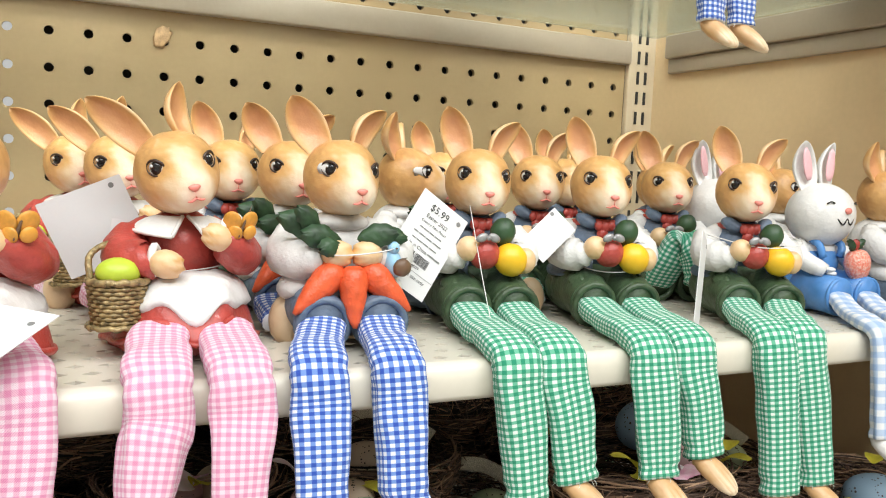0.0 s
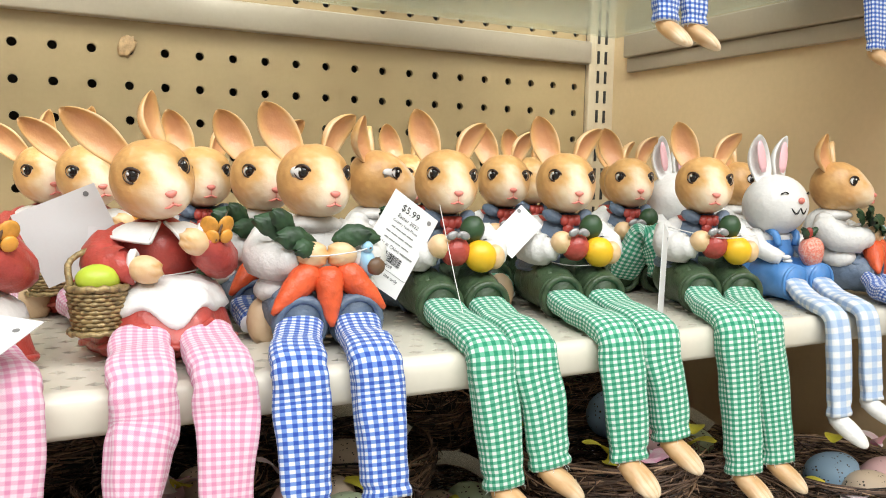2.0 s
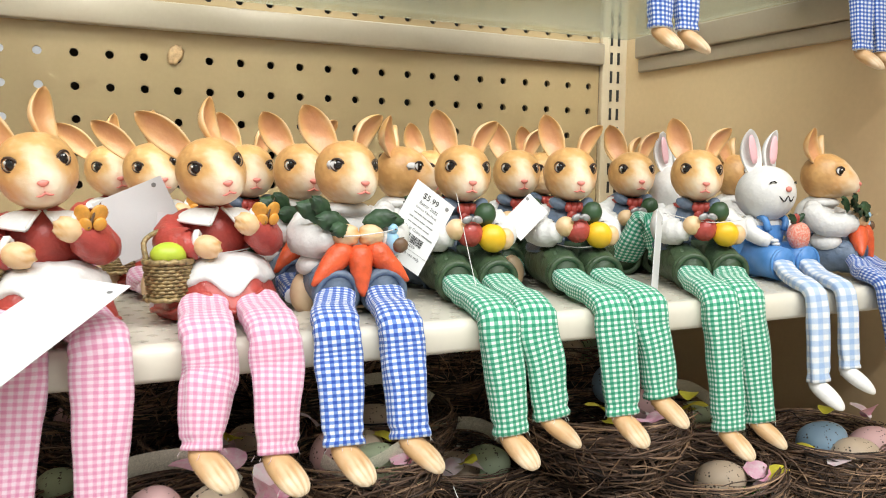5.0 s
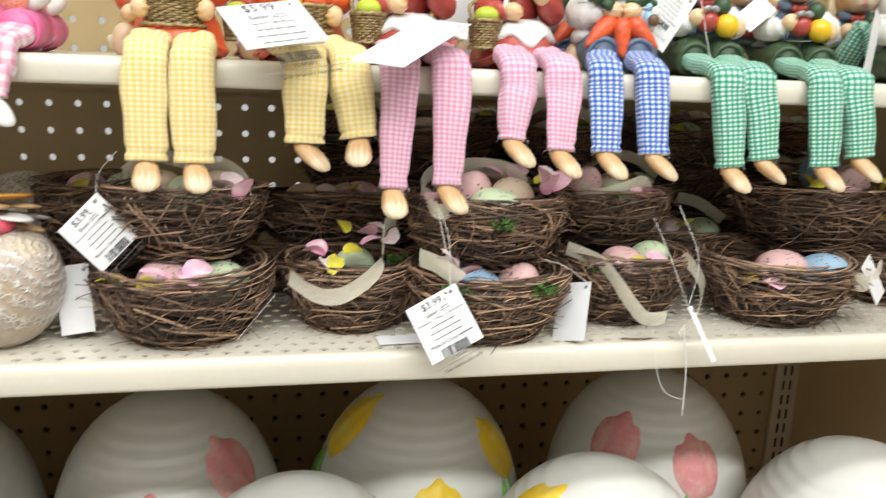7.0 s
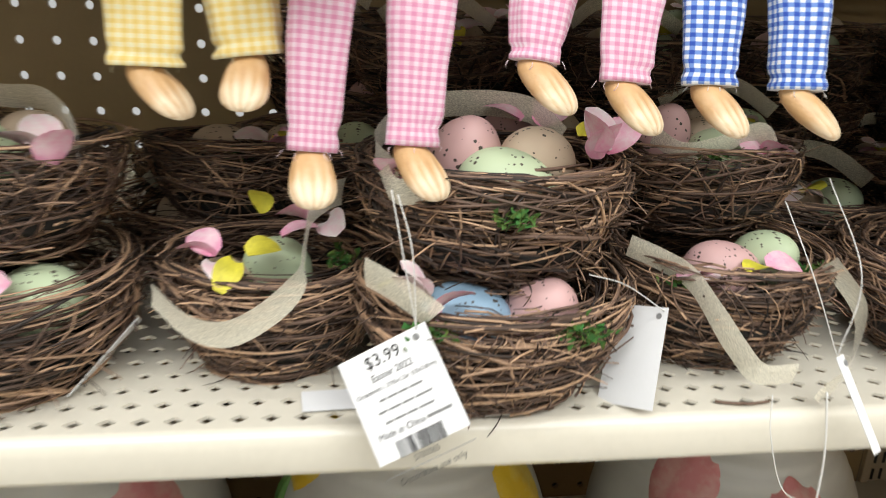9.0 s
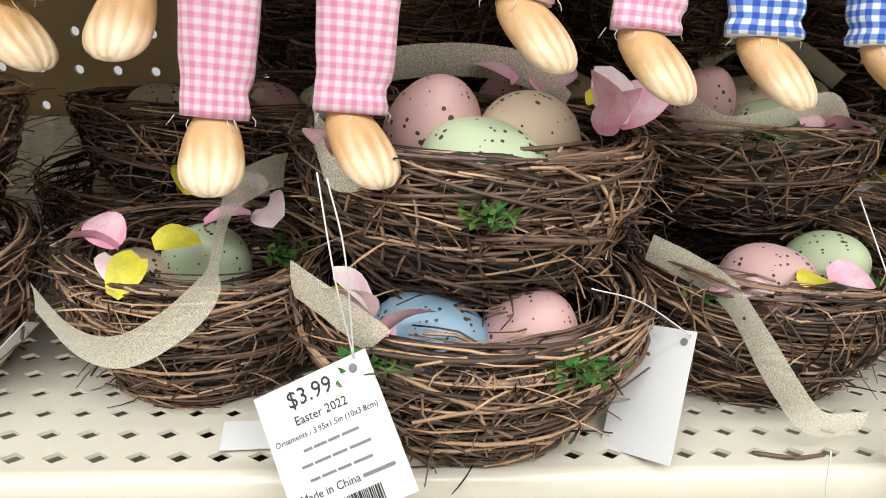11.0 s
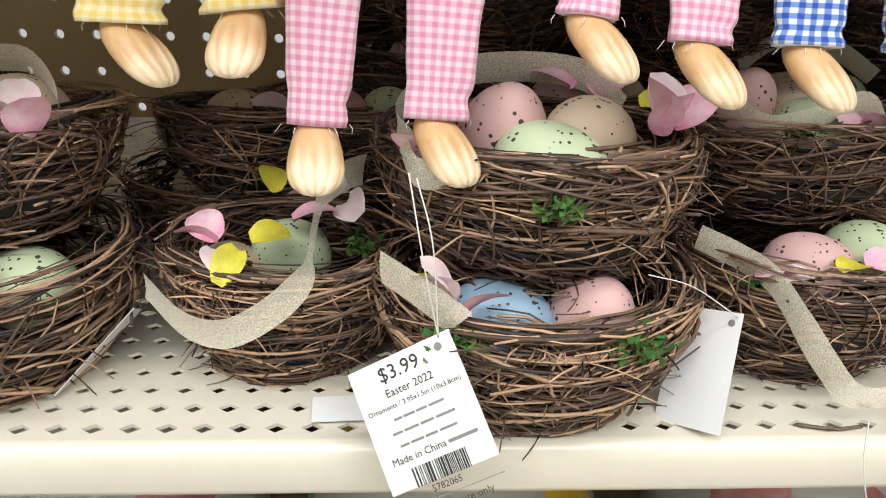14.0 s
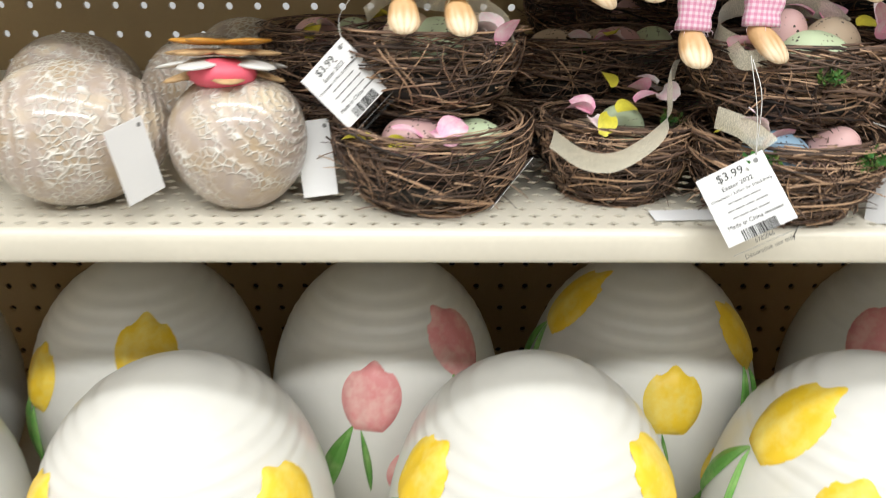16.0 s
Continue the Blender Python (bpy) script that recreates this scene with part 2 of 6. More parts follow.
LIME = paint("lime_egg", (0.48, 0.60, 0.05), 0.4, 0.07, 110)
BUTTERFLY = paint("butterfly_orange", (0.72, 0.33, 0.05), 0.4, 0.15, 160)
BASKET = paint("basket_weave", (0.40, 0.29, 0.13), 0.38, 0.35, 500, 0.6, 900, metal=0.2)
BIRD = paint("bird_blue", (0.32, 0.56, 0.75), 0.45, 0.1, 110)
OVERALL = paint("bright_blue_resin", (0.09, 0.27, 0.62), 0.4, 0.1, 90, 0.1, 400, coat=0.15)
GREY = paint("pewter", (0.34, 0.33, 0.33), 0.35, 0.15, 300, metal=0.3)
BROWN = paint("brown_resin", (0.16, 0.09, 0.05), 0.45, 0.15, 200)
BUNNYPINK = paint("pale_pink_ear", (0.84, 0.50, 0.54), 0.5, 0.06)
LID = paint("dark_brown_lid", (0.045, 0.022, 0.012), 0.35, 0.1)
GLITTER = paint("glittered_coral", (0.80, 0.20, 0.13), 0.35, 0.2, 900, 0.8, 1500, second=(0.85, 0.55, 0.45))
PINKDRESS = paint("hot_pink", (0.80, 0.16, 0.36), 0.45, 0.1, 90)
G_PINK = gingham("pink_gingham", (0.72, 0.27, 0.44), (0.78, 0.43, 0.57), (0.84, 0.66, 0.74), 0.0025)
G_BLUE = gingham("blue_gingham", (0.022, 0.075, 0.42), (0.16, 0.28, 0.64), (0.78, 0.80, 0.85), 0.0026)
G_GREEN = gingham("green_gingham", (0.014, 0.26, 0.14), (0.14, 0.46, 0.31), (0.74, 0.82, 0.77), 0.0025)
G_YELLOW = gingham("yellow_gingham", (0.80, 0.58, 0.17), (0.84, 0.67, 0.30), (0.84, 0.77, 0.52), 0.0025)
G_STRIPE = gingham("blue_striped_cloth", (0.34, 0.49, 0.76), (0.5, 0.62, 0.8), (0.80, 0.82, 0.85), 0.0062)
G_PINKWIDE = gingham("wide_pink_gingham", (0.78, 0.30, 0.45), (0.83, 0.5, 0.6), (0.87, 0.78, 0.8), 0.0062)
TWIG = twig_paint("grapevine_twig")
MOSS = paint("green_moss", (0.045, 0.17, 0.035), 0.9, 0.3, 300, second=(0.12, 0.13, 0.02))
EGG_PINK = speckled("pink_speckled_egg", (0.72, 0.45, 0.44))
EGG_TAN = speckled("tan_speckled_egg", (0.66, 0.52, 0.38))
EGG_MINT = speckled("mint_speckled_egg", (0.58, 0.68, 0.45))
EGG_BLUE = speckled("blue_speckled_egg", (0.30, 0.45, 0.60))
PETAL_PINK = paint("pink_petal", (0.80, 0.34, 0.50), 0.6, 0.2, 130, second=(0.85, 0.66, 0.70))
PETAL_WHITE = paint("white_petal", (0.82, 0.76, 0.74), 0.6, 0.1, 130, second=(0.82, 0.55, 0.62))
PETAL_YELLOW = paint("yellow_petal", (0.74, 0.66, 0.06), 0.6, 0.15, 130)
RIBBON = sheer("organza_ribbon", (0.92, 0.87, 0.71), 0.62)
CARD = paint("white_card", (0.76, 0.76, 0.77), 0.55, 0.02, 30)
INK = paint("black_ink", (0.03, 0.03, 0.03), 0.6, 0.05)
STRING = paint("clear_string", (0.75, 0.74, 0.72), 0.3, 0.05)
CERAMIC = paint("white_glazed_ceramic", (0.76, 0.75, 0.71), 0.30, 0.03, 14, 0.03, 120, coat=0.3)
T_PINK = paint("pink_tulip", (0.78, 0.30, 0.30), 0.45, 0.2, 55, 0.4, 220, second=(0.84, 0.52, 0.48))
T_YELLOW = paint("yellow_tulip", (0.86, 0.58, 0.03), 0.45, 0.1, 55, 0.4, 220, second=(0.86, 0.68, 0.16))
T_GREEN = paint("tulip_leaf", (0.12, 0.34, 0.06), 0.45, 0.2, 60, 0.3, 220, second=(0.28, 0.48, 0.16))
CARVED = carved_paint("carved_wood_look")
WOODPETAL = paint("thin_plywood", (0.56, 0.36, 0.18), 0.6, 0.2, 200, 0.2)
CORALPINK = paint("coral_pink", (0.80, 0.12, 0.18), 0.5, 0.1)
GLASS, _n, _l, _b = shader("glass_shelf")
_b.inputs["Base Color"].default_value = (0.80, 0.92, 0.86, 1)
_b.inputs["Transmission Weight"].default_value = 0.88
_b.inputs["Roughness"].default_value = 0.12
_b.inputs["IOR"].default_value = 1.3
HERB = paint("sage_green", (0.16, 0.30, 0.14), 0.7, 0.3, 25, second=(0.5, 0.6, 0.45))
OLIVE = paint("olive_woven", (0.28, 0.26, 0.13), 0.7, 0.25, 60, 0.4)


# ---------------- mesh helpers ----------------
def part(name, bm, mats, parent=None, label="", smooth=True):
    me = bpy.data.meshes.new(name)
    bm.to_mesh(me)
    bm.free()
    for m in mats if isinstance(mats, (list, tuple)) else [mats]:
        me.materials.append(m)
    if smooth:
        me.shade_smooth()
    ob = new(name, me)
    if parent is not None:
        ob.parent = parent
    if label:
        ob["label"] = label
    return ob


def thing(name, label, category, group="", m=None):
    ob = new(name)
    ob.empty_display_size = 0.01
    if m is not None:
        ob.matrix_world = m
    return tagged(ob, label, category, group)


def box(bm, lo, hi, mi=0, bevel=0.0):
    made = bmesh.ops.create_cube(bm, size=1)["verts"]
    for v in made:
        v.co = Vector([(a + b) / 2 + c * (b - a) for a, b, c in zip(lo, hi, v.co)])
    faces = {f for v in made for f in v.link_faces}
    for f in faces:
        f.material_index = mi
    if bevel:
        edges = list({e for v in made for e in v.link_edges})
        for f in bmesh.ops.bevel(bm, geom=edges, offset=bevel, segments=2, affect="EDGES", profile=0.5)["faces"]:
            f.material_index = mi


def ball(bm, c, r, mi=0, seg=14, rings=9, turn=None, shape=None):
    """An ellipsoid; shape(unit) may change its unit points first."""
    made = bmesh.ops.create_uvsphere(bm, u_segments=seg, v_segments=rings, radius=1)["verts"]
    rot = turn.to_matrix() if turn is not None else None
    for v in made:
        p = v.co.copy()
        if shape:
            p = shape(p)
        p = Vector((p.x * r[0], p.y * r[1], p.z * r[2]))
        if rot is not None:
            p = rot @ p
        v.co = p + Vector(c)
    for f in {f for v in made for f in v.link_faces}:
        f.material_index = mi
    return made


def tube(bm, pts, radii, mi=0, seg=8, flat=1.0, uv=None, cap=True, side=Vector((1, 0, 0))):
    """A tube along pts; radii for each point; flat squeezes it across."""
    pts = [Vector(p) for p in pts]
    rings, length, lens = [], 0.0, []
    for i, p in enumerate(pts):
        d = (pts[min(i + 1, len(pts) - 1)] - pts[max(i - 1, 0)]).normalized()
        a = side - d * side.dot(d)
        a = a.normalized() if a.length > 1e-4 else d.orthogonal().normalized()
        b = d.cross(a)
        if i:
            length += (p - pts[i - 1]).length
        lens.append(length)
        rings.append([bm.verts.new(p + radii[i] * (a * math.cos(k) + b * flat * math.sin(k))) for k in (2 * math.pi * j / seg for j in range(seg))])
    around = 2 * math.pi * max(radii) * (1 + flat) / 2
    for i in range(len(pts) - 1):
        for j in range(seg):
            f = bm.faces.new((rings[i][j], rings[i][(j + 1) % seg], rings[i + 1][(j + 1) % seg], rings[i + 1][j]))
            f.material_index = mi
            if uv:
                for loop, (a, b) in zip(f.loops, ((j, i), (j + 1, i), (j + 1, i + 1), (j, i + 1))):
                    loop[uv].uv = (a / seg * around, lens[b])
    if cap:
        for ring, flip in ((rings[0], True), (rings[-1], False)):
            f = bm.faces.new(ring[::-1] if flip else ring)
            f.material_index = mi
    return rings


def curve(points, count):
    """Smooth points through the given ones (Catmull-Rom)."""
    p = [Vector(q) for q in points]
    p = [p[0] * 2 - p[1]] + p + [p[-1] * 2 - p[-2]]
    out = []
    for i in range(count):
        s = i / (count - 1) * (len(p) - 3)
        k = min(int(s), len(p) - 4)
        t = s - k
        a, b, c, d = p[k:k + 4]
        out.append(0.5 * (2 * b + (c - a) * t + (2 * a - 5 * b + 4 * c - d) * t * t + (3 * b - a - 3 * c + d) * t ** 3))
    return out


# ---------------- the shelving ----------------
X0, X1 = -1.15, 0.325


def perforated(xs, zs, hole, seg, place):
    """A sheet of square cells with a hole in each: place(u, v) gives the point."""
    bm = bmesh.new()
    dx, dz = abs(xs[1] - xs[0]), abs(zs[1] - zs[0])
    corner = {}

    def vert(u, v):
        key = (round(u, 5), round(v, 5))
        if key not in corner:
            corner[key] = bm.verts.new(place(u, v, 0))
        return corner[key]

    q = seg // 4
    for cx in xs:
        for cz in zs:
            inner, deep, outer = [], [], []
            for k in range(seg):
                a = math.pi / 4 + 2 * math.pi * k / seg
                inner.append(bm.verts.new(place(cx + hole[0] * math.cos(a), cz + hole[1] * math.sin(a), 0)))
                deep.append(bm.verts.new(place(cx + hole[0] * math.cos(a), cz + hole[1] * math.sin(a), 1)))
            cs = [vert(cx + dx / 2, cz + dz / 2), vert(cx - dx / 2, cz + dz / 2), vert(cx - dx / 2, cz - dz / 2), vert(cx + dx / 2, cz - dz / 2)]
            for k in range(4):
                arc = [inner[(k * q + j) % seg] for j in range(q + 1)]
                bm.faces.new([cs[k], cs[(k + 1) % 4]] + arc[::-1])
            for k in range(seg):
                bm.faces.new((inner[k], inner[(k + 1) % seg], deep[(k + 1) % seg], deep[k]))
    return bm


PITCH = 0.0254
cols = [(c - 10) * PITCH for c in range(-34, 22)]
zs = [1.30 + PITCH * (5 - r) for r in range(0, 34)]
bm = perforated(cols, zs, (0.0033, 0.0033), 12, lambda u, v, d: Vector((u, 0.004 * d, v)))
bmesh.ops.recalc_face_normals(bm, faces=bm.faces)
back = part("wall_back", bm, BOARD, smooth=False)
tagged(back, "tan pegboard back panel with rows of round holes", "pegboard", kind="structure")

# added dark sheet: blocks the bright world so these pegboard holes look shaded
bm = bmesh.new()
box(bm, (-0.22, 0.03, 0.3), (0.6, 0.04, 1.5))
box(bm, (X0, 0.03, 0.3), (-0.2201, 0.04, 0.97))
tagged(part("dark_backing", bm, DARK, smooth=False), "dark sheet added behind the pegboard to darken its holes", "panel", kind="structure")

# upright post in the corner, with slots
bm = bmesh.new()
box(bm, (0.2921, -0.006, 0.35), (0.2995, 0.0, 1.6), 0, 0.001)
box(bm, (0.2995, -0.003, 0.35), (0.325, 0.0, 1.6), 0)
tagged(part("upright_post", bm, POST, smooth=False), "cream metal upright post with paired slots", "post", kind="structure")
post = bpy.data.objects["upright_post"]
# black slivers on the post's face stand in for the shade inside its slots
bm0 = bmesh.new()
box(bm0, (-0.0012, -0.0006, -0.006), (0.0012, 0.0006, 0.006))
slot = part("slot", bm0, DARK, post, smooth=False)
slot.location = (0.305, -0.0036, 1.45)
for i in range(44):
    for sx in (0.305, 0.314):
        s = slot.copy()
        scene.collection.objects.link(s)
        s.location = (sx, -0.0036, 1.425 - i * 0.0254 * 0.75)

bm = bmesh.new()
box(bm, (X1, -0.62, 0.3), (X1 + 0.02, 0.0, 1.6))
tagged(part("wall_right", bm, PANEL, smooth=False), "smooth tan side panel of the shelving", "panel", kind="structure")
bm = bmesh.new()
box(bm, (X0 - 0.02, -0.62, 0.3), (X0, 0.0, 1.6))
tagged(part("wall_left", bm, PANEL, smooth=False), "smooth tan side panel of the shelving", "panel", kind="structure")

# rails under the glass shelf
bm = bmesh.new()
box(bm, (X0, -0.010, 1.3215), (0.292, -0.0005, 1.343), 0, 0.0015)
tagged(part("back_rail", bm, RAIL), "taupe metal rail along the pegboard", "rail", kind="structure")
bm = bmesh.new()
box(bm, (X1 - 0.012, -0.60, 1.327), (X1 - 0.0005, -0.03, 1.348), 0, 0.0015)
box(bm, (X1 - 0.007, -0.60, 1.3135), (X1 - 0.0005, -0.03, 1.3268), 0, 0.001)
tagged(part("side_rail", bm, RAIL), "taupe metal shelf bracket along the side panel", "rail", kind="structure")
bm = bmesh.new()
box(bm, (X0, -0.30, 1.3495), (X1 - 0.001, -0.004, 1.3555), 0, 0.001)
glass = part("glass_shelf", bm, GLASS, smooth=False)
glass.visible_shadow = False
tagged(glass, "pale green glass shelf on metal rails", "shelf", kind="structure")


def diamond_shelf(name, front, top, lip, holes):
    """A folded steel shelf: perforated tread, rounded nose and lip."""
    shelf = thing(name, "cream enamelled steel shelf with diamond perforations", "shelf")
    shelf["kind"] = "structure"
    px, py = 0.0105, 0.0104
    bm = bmesh.new()
    y_first = front + 0.0048
    nx, ny = int((X1 - X0 - 0.004) / px), int((-0.012 - y_first) / py)
    hx, hy = holes
    nxr = nx if holes else 0
    grid = {}

    def vert(a, b):
        if (a, b) not in grid:
            grid[a, b] = bm.verts.new((X0 + 0.00885 + a * px / 2, y_first + b * py / 2, top))
        return grid[a, b]

    # staggered diamonds: every second row is moved by half a cell
    for b in range(ny):
        off = b % 2
        for a in range(nxr - 1):
            i, j = 2 * a + off, 2 * b
            cx, cy = X0 + 0.00885 + (i + 1) * px / 2, y_first + (j + 1) * py / 2
            d = [bm.verts.new((cx + hx * s, cy + hy * c, top)) for s, c in ((1, 0), (0, 1), (-1, 0), (0, -1))]
            low = [bm.verts.new((v.co.x, v.co.y, top - 0.0012)) for v in d]
            c4 = [vert(i + 2, j), vert(i + 2, j + 2), vert(i, j + 2), vert(i, j)]
            for k in range(4):
                bm.faces.new((c4[k], c4[(k + 1) % 4], d[(k + 1) % 4], d[k]))
                bm.faces.new((d[k], d[(k + 1) % 4], low[(k + 1) % 4], low[k]))
    bmesh.ops.recalc_face_normals(bm, faces=bm.faces)
    yb = y_first + ny * py
    part("tread", bm, ENAMEL, shelf, smooth=False)
    # nose: a rounded strip from the tread down to the lip's hem
    bm = bmesh.new()
    prof = [(y_first, top), (front + 0.0042, top), (front + 0.0022, top - 0.0008), (front + 0.0006, top - 0.0028), (front, top - 0.006), (front, top - lip + 0.002), (front + 0.001, top - lip), (front + 0.012, top - lip)]
    ends = [[bm.verts.new((x, y, z)) for y, z in prof] for x in (X0 + 0.002, X1 - 0.002)]
    for i in range(len(prof) - 1):
        bm.faces.new((ends[0][i], ends[0][i + 1], ends[1][i + 1], ends[1][i]))
    part("nose", bm, ENAMEL, shelf)
    bm = bmesh.new()
    box(bm, (X0 + 0.002, yb - 0.001, top - 0.012), (X1 - 0.002, -0.0065, top))
    box(bm, (X0 + 0.002, front + 0.10, top - 0.012), (X1 - 0.002, front + 0.112, top - 0.0016))
    part("back_hem", bm, ENAMEL, shelf, smooth=False)
    return shelf


S1, S2, S3 = 1.1445, 0.9894, 0.655
F1, F2 = -0.371, -0.398
diamond_shelf("shelf_1", F1, S1, 0.0145, (0.0034, 0.0024))
diamond_shelf("shelf_2", F2, S2, 0.0165, (0.0034, 0.0024))
bm = bmesh.new()
box(bm, (X0, -0.46, S3 - 0.02), (X1 - 0.001, -0.002, S3), 0, 0.002)
tagged(part("shelf_3", bm, ENAMEL), "cream enamelled steel base shelf", "shelf", kind="structure")

# the rest of the aisle, behind the camera: unseen, added to bounce light
bm = bmesh.new()
box(bm, (-4, -2.9, -0.02), (3, 0.3, 0.0))
tagged(part("floor", bm, CONCRETE, smooth=False), "unseen polished store floor, kept pale to bounce light", "floor", kind="structure")
bm = bmesh.new()
box(bm, (-4, -2.9, 3.1), (3, 0.3, 3.15))
tagged(part("ceiling", bm, CEILING, smooth=False), "white tiled store ceiling", "ceiling", kind="structure")
bm = bmesh.new()
box(bm, (-4, -2.9, 0.0), (3, -2.8, 1.9))
tagged(part("wall_front", bm, ENAMEL, smooth=False), "unseen cream wall added across the aisle to bounce light", "wall", kind="structure")


# ---------------- rabbit figurines ----------------
def smooth_step(a, b, x):
    t = min(1.0, max(0.0, (x - a) / (b - a)))
    return t * t * (3 - 2 * t)


def hump(p, d, wide):
    """1 where the unit point p lies in the direction d, falling off round it."""
    return math.exp(-(p.angle(d) / wide) ** 2)


MATS = [FUR, EARPINK, BLACK, WHITE, NOSE, SHIRT, RED, SLATE, GREENPANTS, CARROT, LEAF, YELLOW, LIME, BUTTERFLY, BASKET, BIRD, OVERALL, GREY, BROWN, ORANGE_DRESS, PINKDRESS, FOOT,
        G_PINK, G_BLUE, G_GREEN, G_YELLOW, G_STRIPE, G_PINKWIDE, LID, GLITTER, BUNNYPINK]
ID = {m: i for i, m in enumerate(MATS)}
MUZZLE = Vector((0, -0.94, -0.33)).normalized()


def carved(bm, c, r, mi, seg=16, rings=10, turn=None, shape=None, rough=0.035, grain=2.6):
    """An ellipsoid with the slightly faceted skin of hand-carved, cast resin."""
    made = ball(bm, c, r, mi, seg, rings, turn, shape)
    mid = Vector(c)
    for v in made:
        d = v.co - mid
        v.co = mid + d * (1 + rough * noise.noise(d / max(r) * grain + mid * 400))
    return made


def paw(bm, at_, r, mi, tint, point=1, tall=0.0):
    """A mitten paw with four carved fingers, pointing sideways."""
    at_ = Vector(at_)

    def fingers(p):
        lobes = 0.10 * math.cos(p.z * 9.5) * smooth_step(-0.2, 0.8, p.x * point)
        return Vector((p.x * (1 + lobes), p.y * (1 + 0.9 * lobes), p.z))

    for v in ball(bm, at_, r, mi, 20, 14, Euler((0, tall, 0)), fingers):
        d = v.co - at_
        # shade between the fingers is painted into the tint
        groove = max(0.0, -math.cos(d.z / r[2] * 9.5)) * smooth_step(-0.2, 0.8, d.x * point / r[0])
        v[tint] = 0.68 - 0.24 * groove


def ear(bm, a, d, length, wide, mi, tint, blush, turn_, inner):
    """A hollow leaf-shaped ear: rounded at the back, a dished pink inside with a thick rim."""
    a, d = Vector(a), Vector(d).normalized()
    across = (Matrix.Rotation(turn_, 3, d) @ (Vector((1, 0, 0)) - d * d.x).normalized())
    n = across.cross(d)
    if n.y > 0:
        n = -n
    seg, steps, prev = 20, 14, None
    for i in range(steps + 1):
        q = i / steps
        w = 1.22 * wide * (math.sin(math.pi * min(1.0, 0.20 + 0.795 * q ** 1.15)) ** 0.60)
        w = max(w, 0.0004)
        mid = a + d * (length * q) + n * (-0.0026 * math.sin(q * math.pi) + 0.0012 * q * q)
        ring = []
        for k in range(seg):
            ang = 2 * math.pi * k / seg
            u, dep = math.cos(ang), math.sin(ang)
            if dep <= 0:
                off = 0.58 * w * dep
            else:
                off = w * (-0.26 + 0.50 * u * u) * min(1.0, 3.0 * dep) * (0.25 + 0.75 * smooth_step(0.0, 0.25, q))
            v = bm.verts.new(mid + across * (w * u) + n * off)
            v[tint] = 0.50 - 0.14 * smooth_step(0.55, 1.0, q) + (0.10 if abs(u) > 0.86 else 0.0) - (0.12 if dep > 0 and abs(u) < 0.5 else 0.0) + 0.08 * noise.noise(Vector((u * 3, q * 3, a.x * 900)))
            v[blush] = inner * smooth_step(0.92, 0.45, abs(u)) * smooth_step(1.0, 0.7, q) if dep > 0 and abs(u) < 0.92 else 0.0
            ring.append(v)
        if prev:
            for k in range(seg):
                bm.faces.new((prev[k], prev[(k + 1) % seg], ring[(k + 1) % seg], ring[k])).material_index = mi
        prev = ring
    bm.faces.new(prev).material_index = mi


def leaf_blade(bm, root, tip, wide, lift, mi):
    """A carved carrot leaf: lobed edge, sunk midrib, curled sides."""
    root, tip = Vector(root), Vector(tip)
    d = tip - root
    side = d.cross(Vector((0, -1, 0.25))).normalized()
    n = side.cross(d).normalized()
    if n.y > 0:
        n = -n
    grids = []
    for layer in (0.0009, -0.0009):
        grid = []
        for i in range(13):
            q = i / 12
            w = wide * math.sin(math.pi * (0.06 + 0.90 * q)) ** 0.75 * (1 + 0.07 * math.sin(q * 19))
            row = []
            for j in range(9):
                s = j / 4 - 1
                z = lift * math.sin(q * 2.7) - 0.0022 * s * s + 0.0011 * abs(s) ** 0.6 + 0.00045 * math.sin(q * 26 - abs(s) * 7)
                row.append(bm.verts.new(root + d * (q + 0.05 * abs(s)) + side * (w * s) + n * (z + layer * (1 - 0.8 * abs(s)))))
            grid.append(row)
        grids.append(grid)
        for a, b in zip(grid, grid[1:]):
            for j in range(8):
                bm.faces.new((a[j], a[j + 1], b[j + 1], b[j])).material_index = mi


def basket_weave(bm, c, rx, ry, tall, mi):
    """A small woven basket: upright stakes with strands that pass before and behind them."""
    cx, cy, cz = c
    rows_n, stakes = 11, 14
    for k in range(rows_n):
        f = 0.80 + 0.20 * k / (rows_n - 1)
        pts = []
        for j in range(2 * stakes + 1):
            a = math.pi * j / stakes
            w = f + 0.055 * (1 if (j + k) % 2 else -1)
            pts.append((cx + rx * w * math.cos(a), cy + ry * w * math.sin(a), cz + tall * (k + 0.5) / rows_n))
        tube(bm, pts, [tall / rows_n * 0.56] * len(pts), mi, 5, cap=False, side=Vector((0, 0, 1)))
    for s in (0, 1):
        pts = [(cx + rx * 1.03 * math.cos(a), cy + ry * 1.03 * math.sin(a), cz + tall * (1.0 if s else 0.04) + 0.0004 * math.sin(a * 12)) for a in (2 * math.pi * j / 30 for j in range(31))]
        tube(bm, pts, [0.00125 if s else 0.0010] * 31, mi, 6, cap=False, side=Vector((0, 0, 1)))
    ball(bm, (cx, cy, cz + tall * 0.42), (rx * 0.84, ry * 0.84, tall * 0.46), mi, 16, 8)


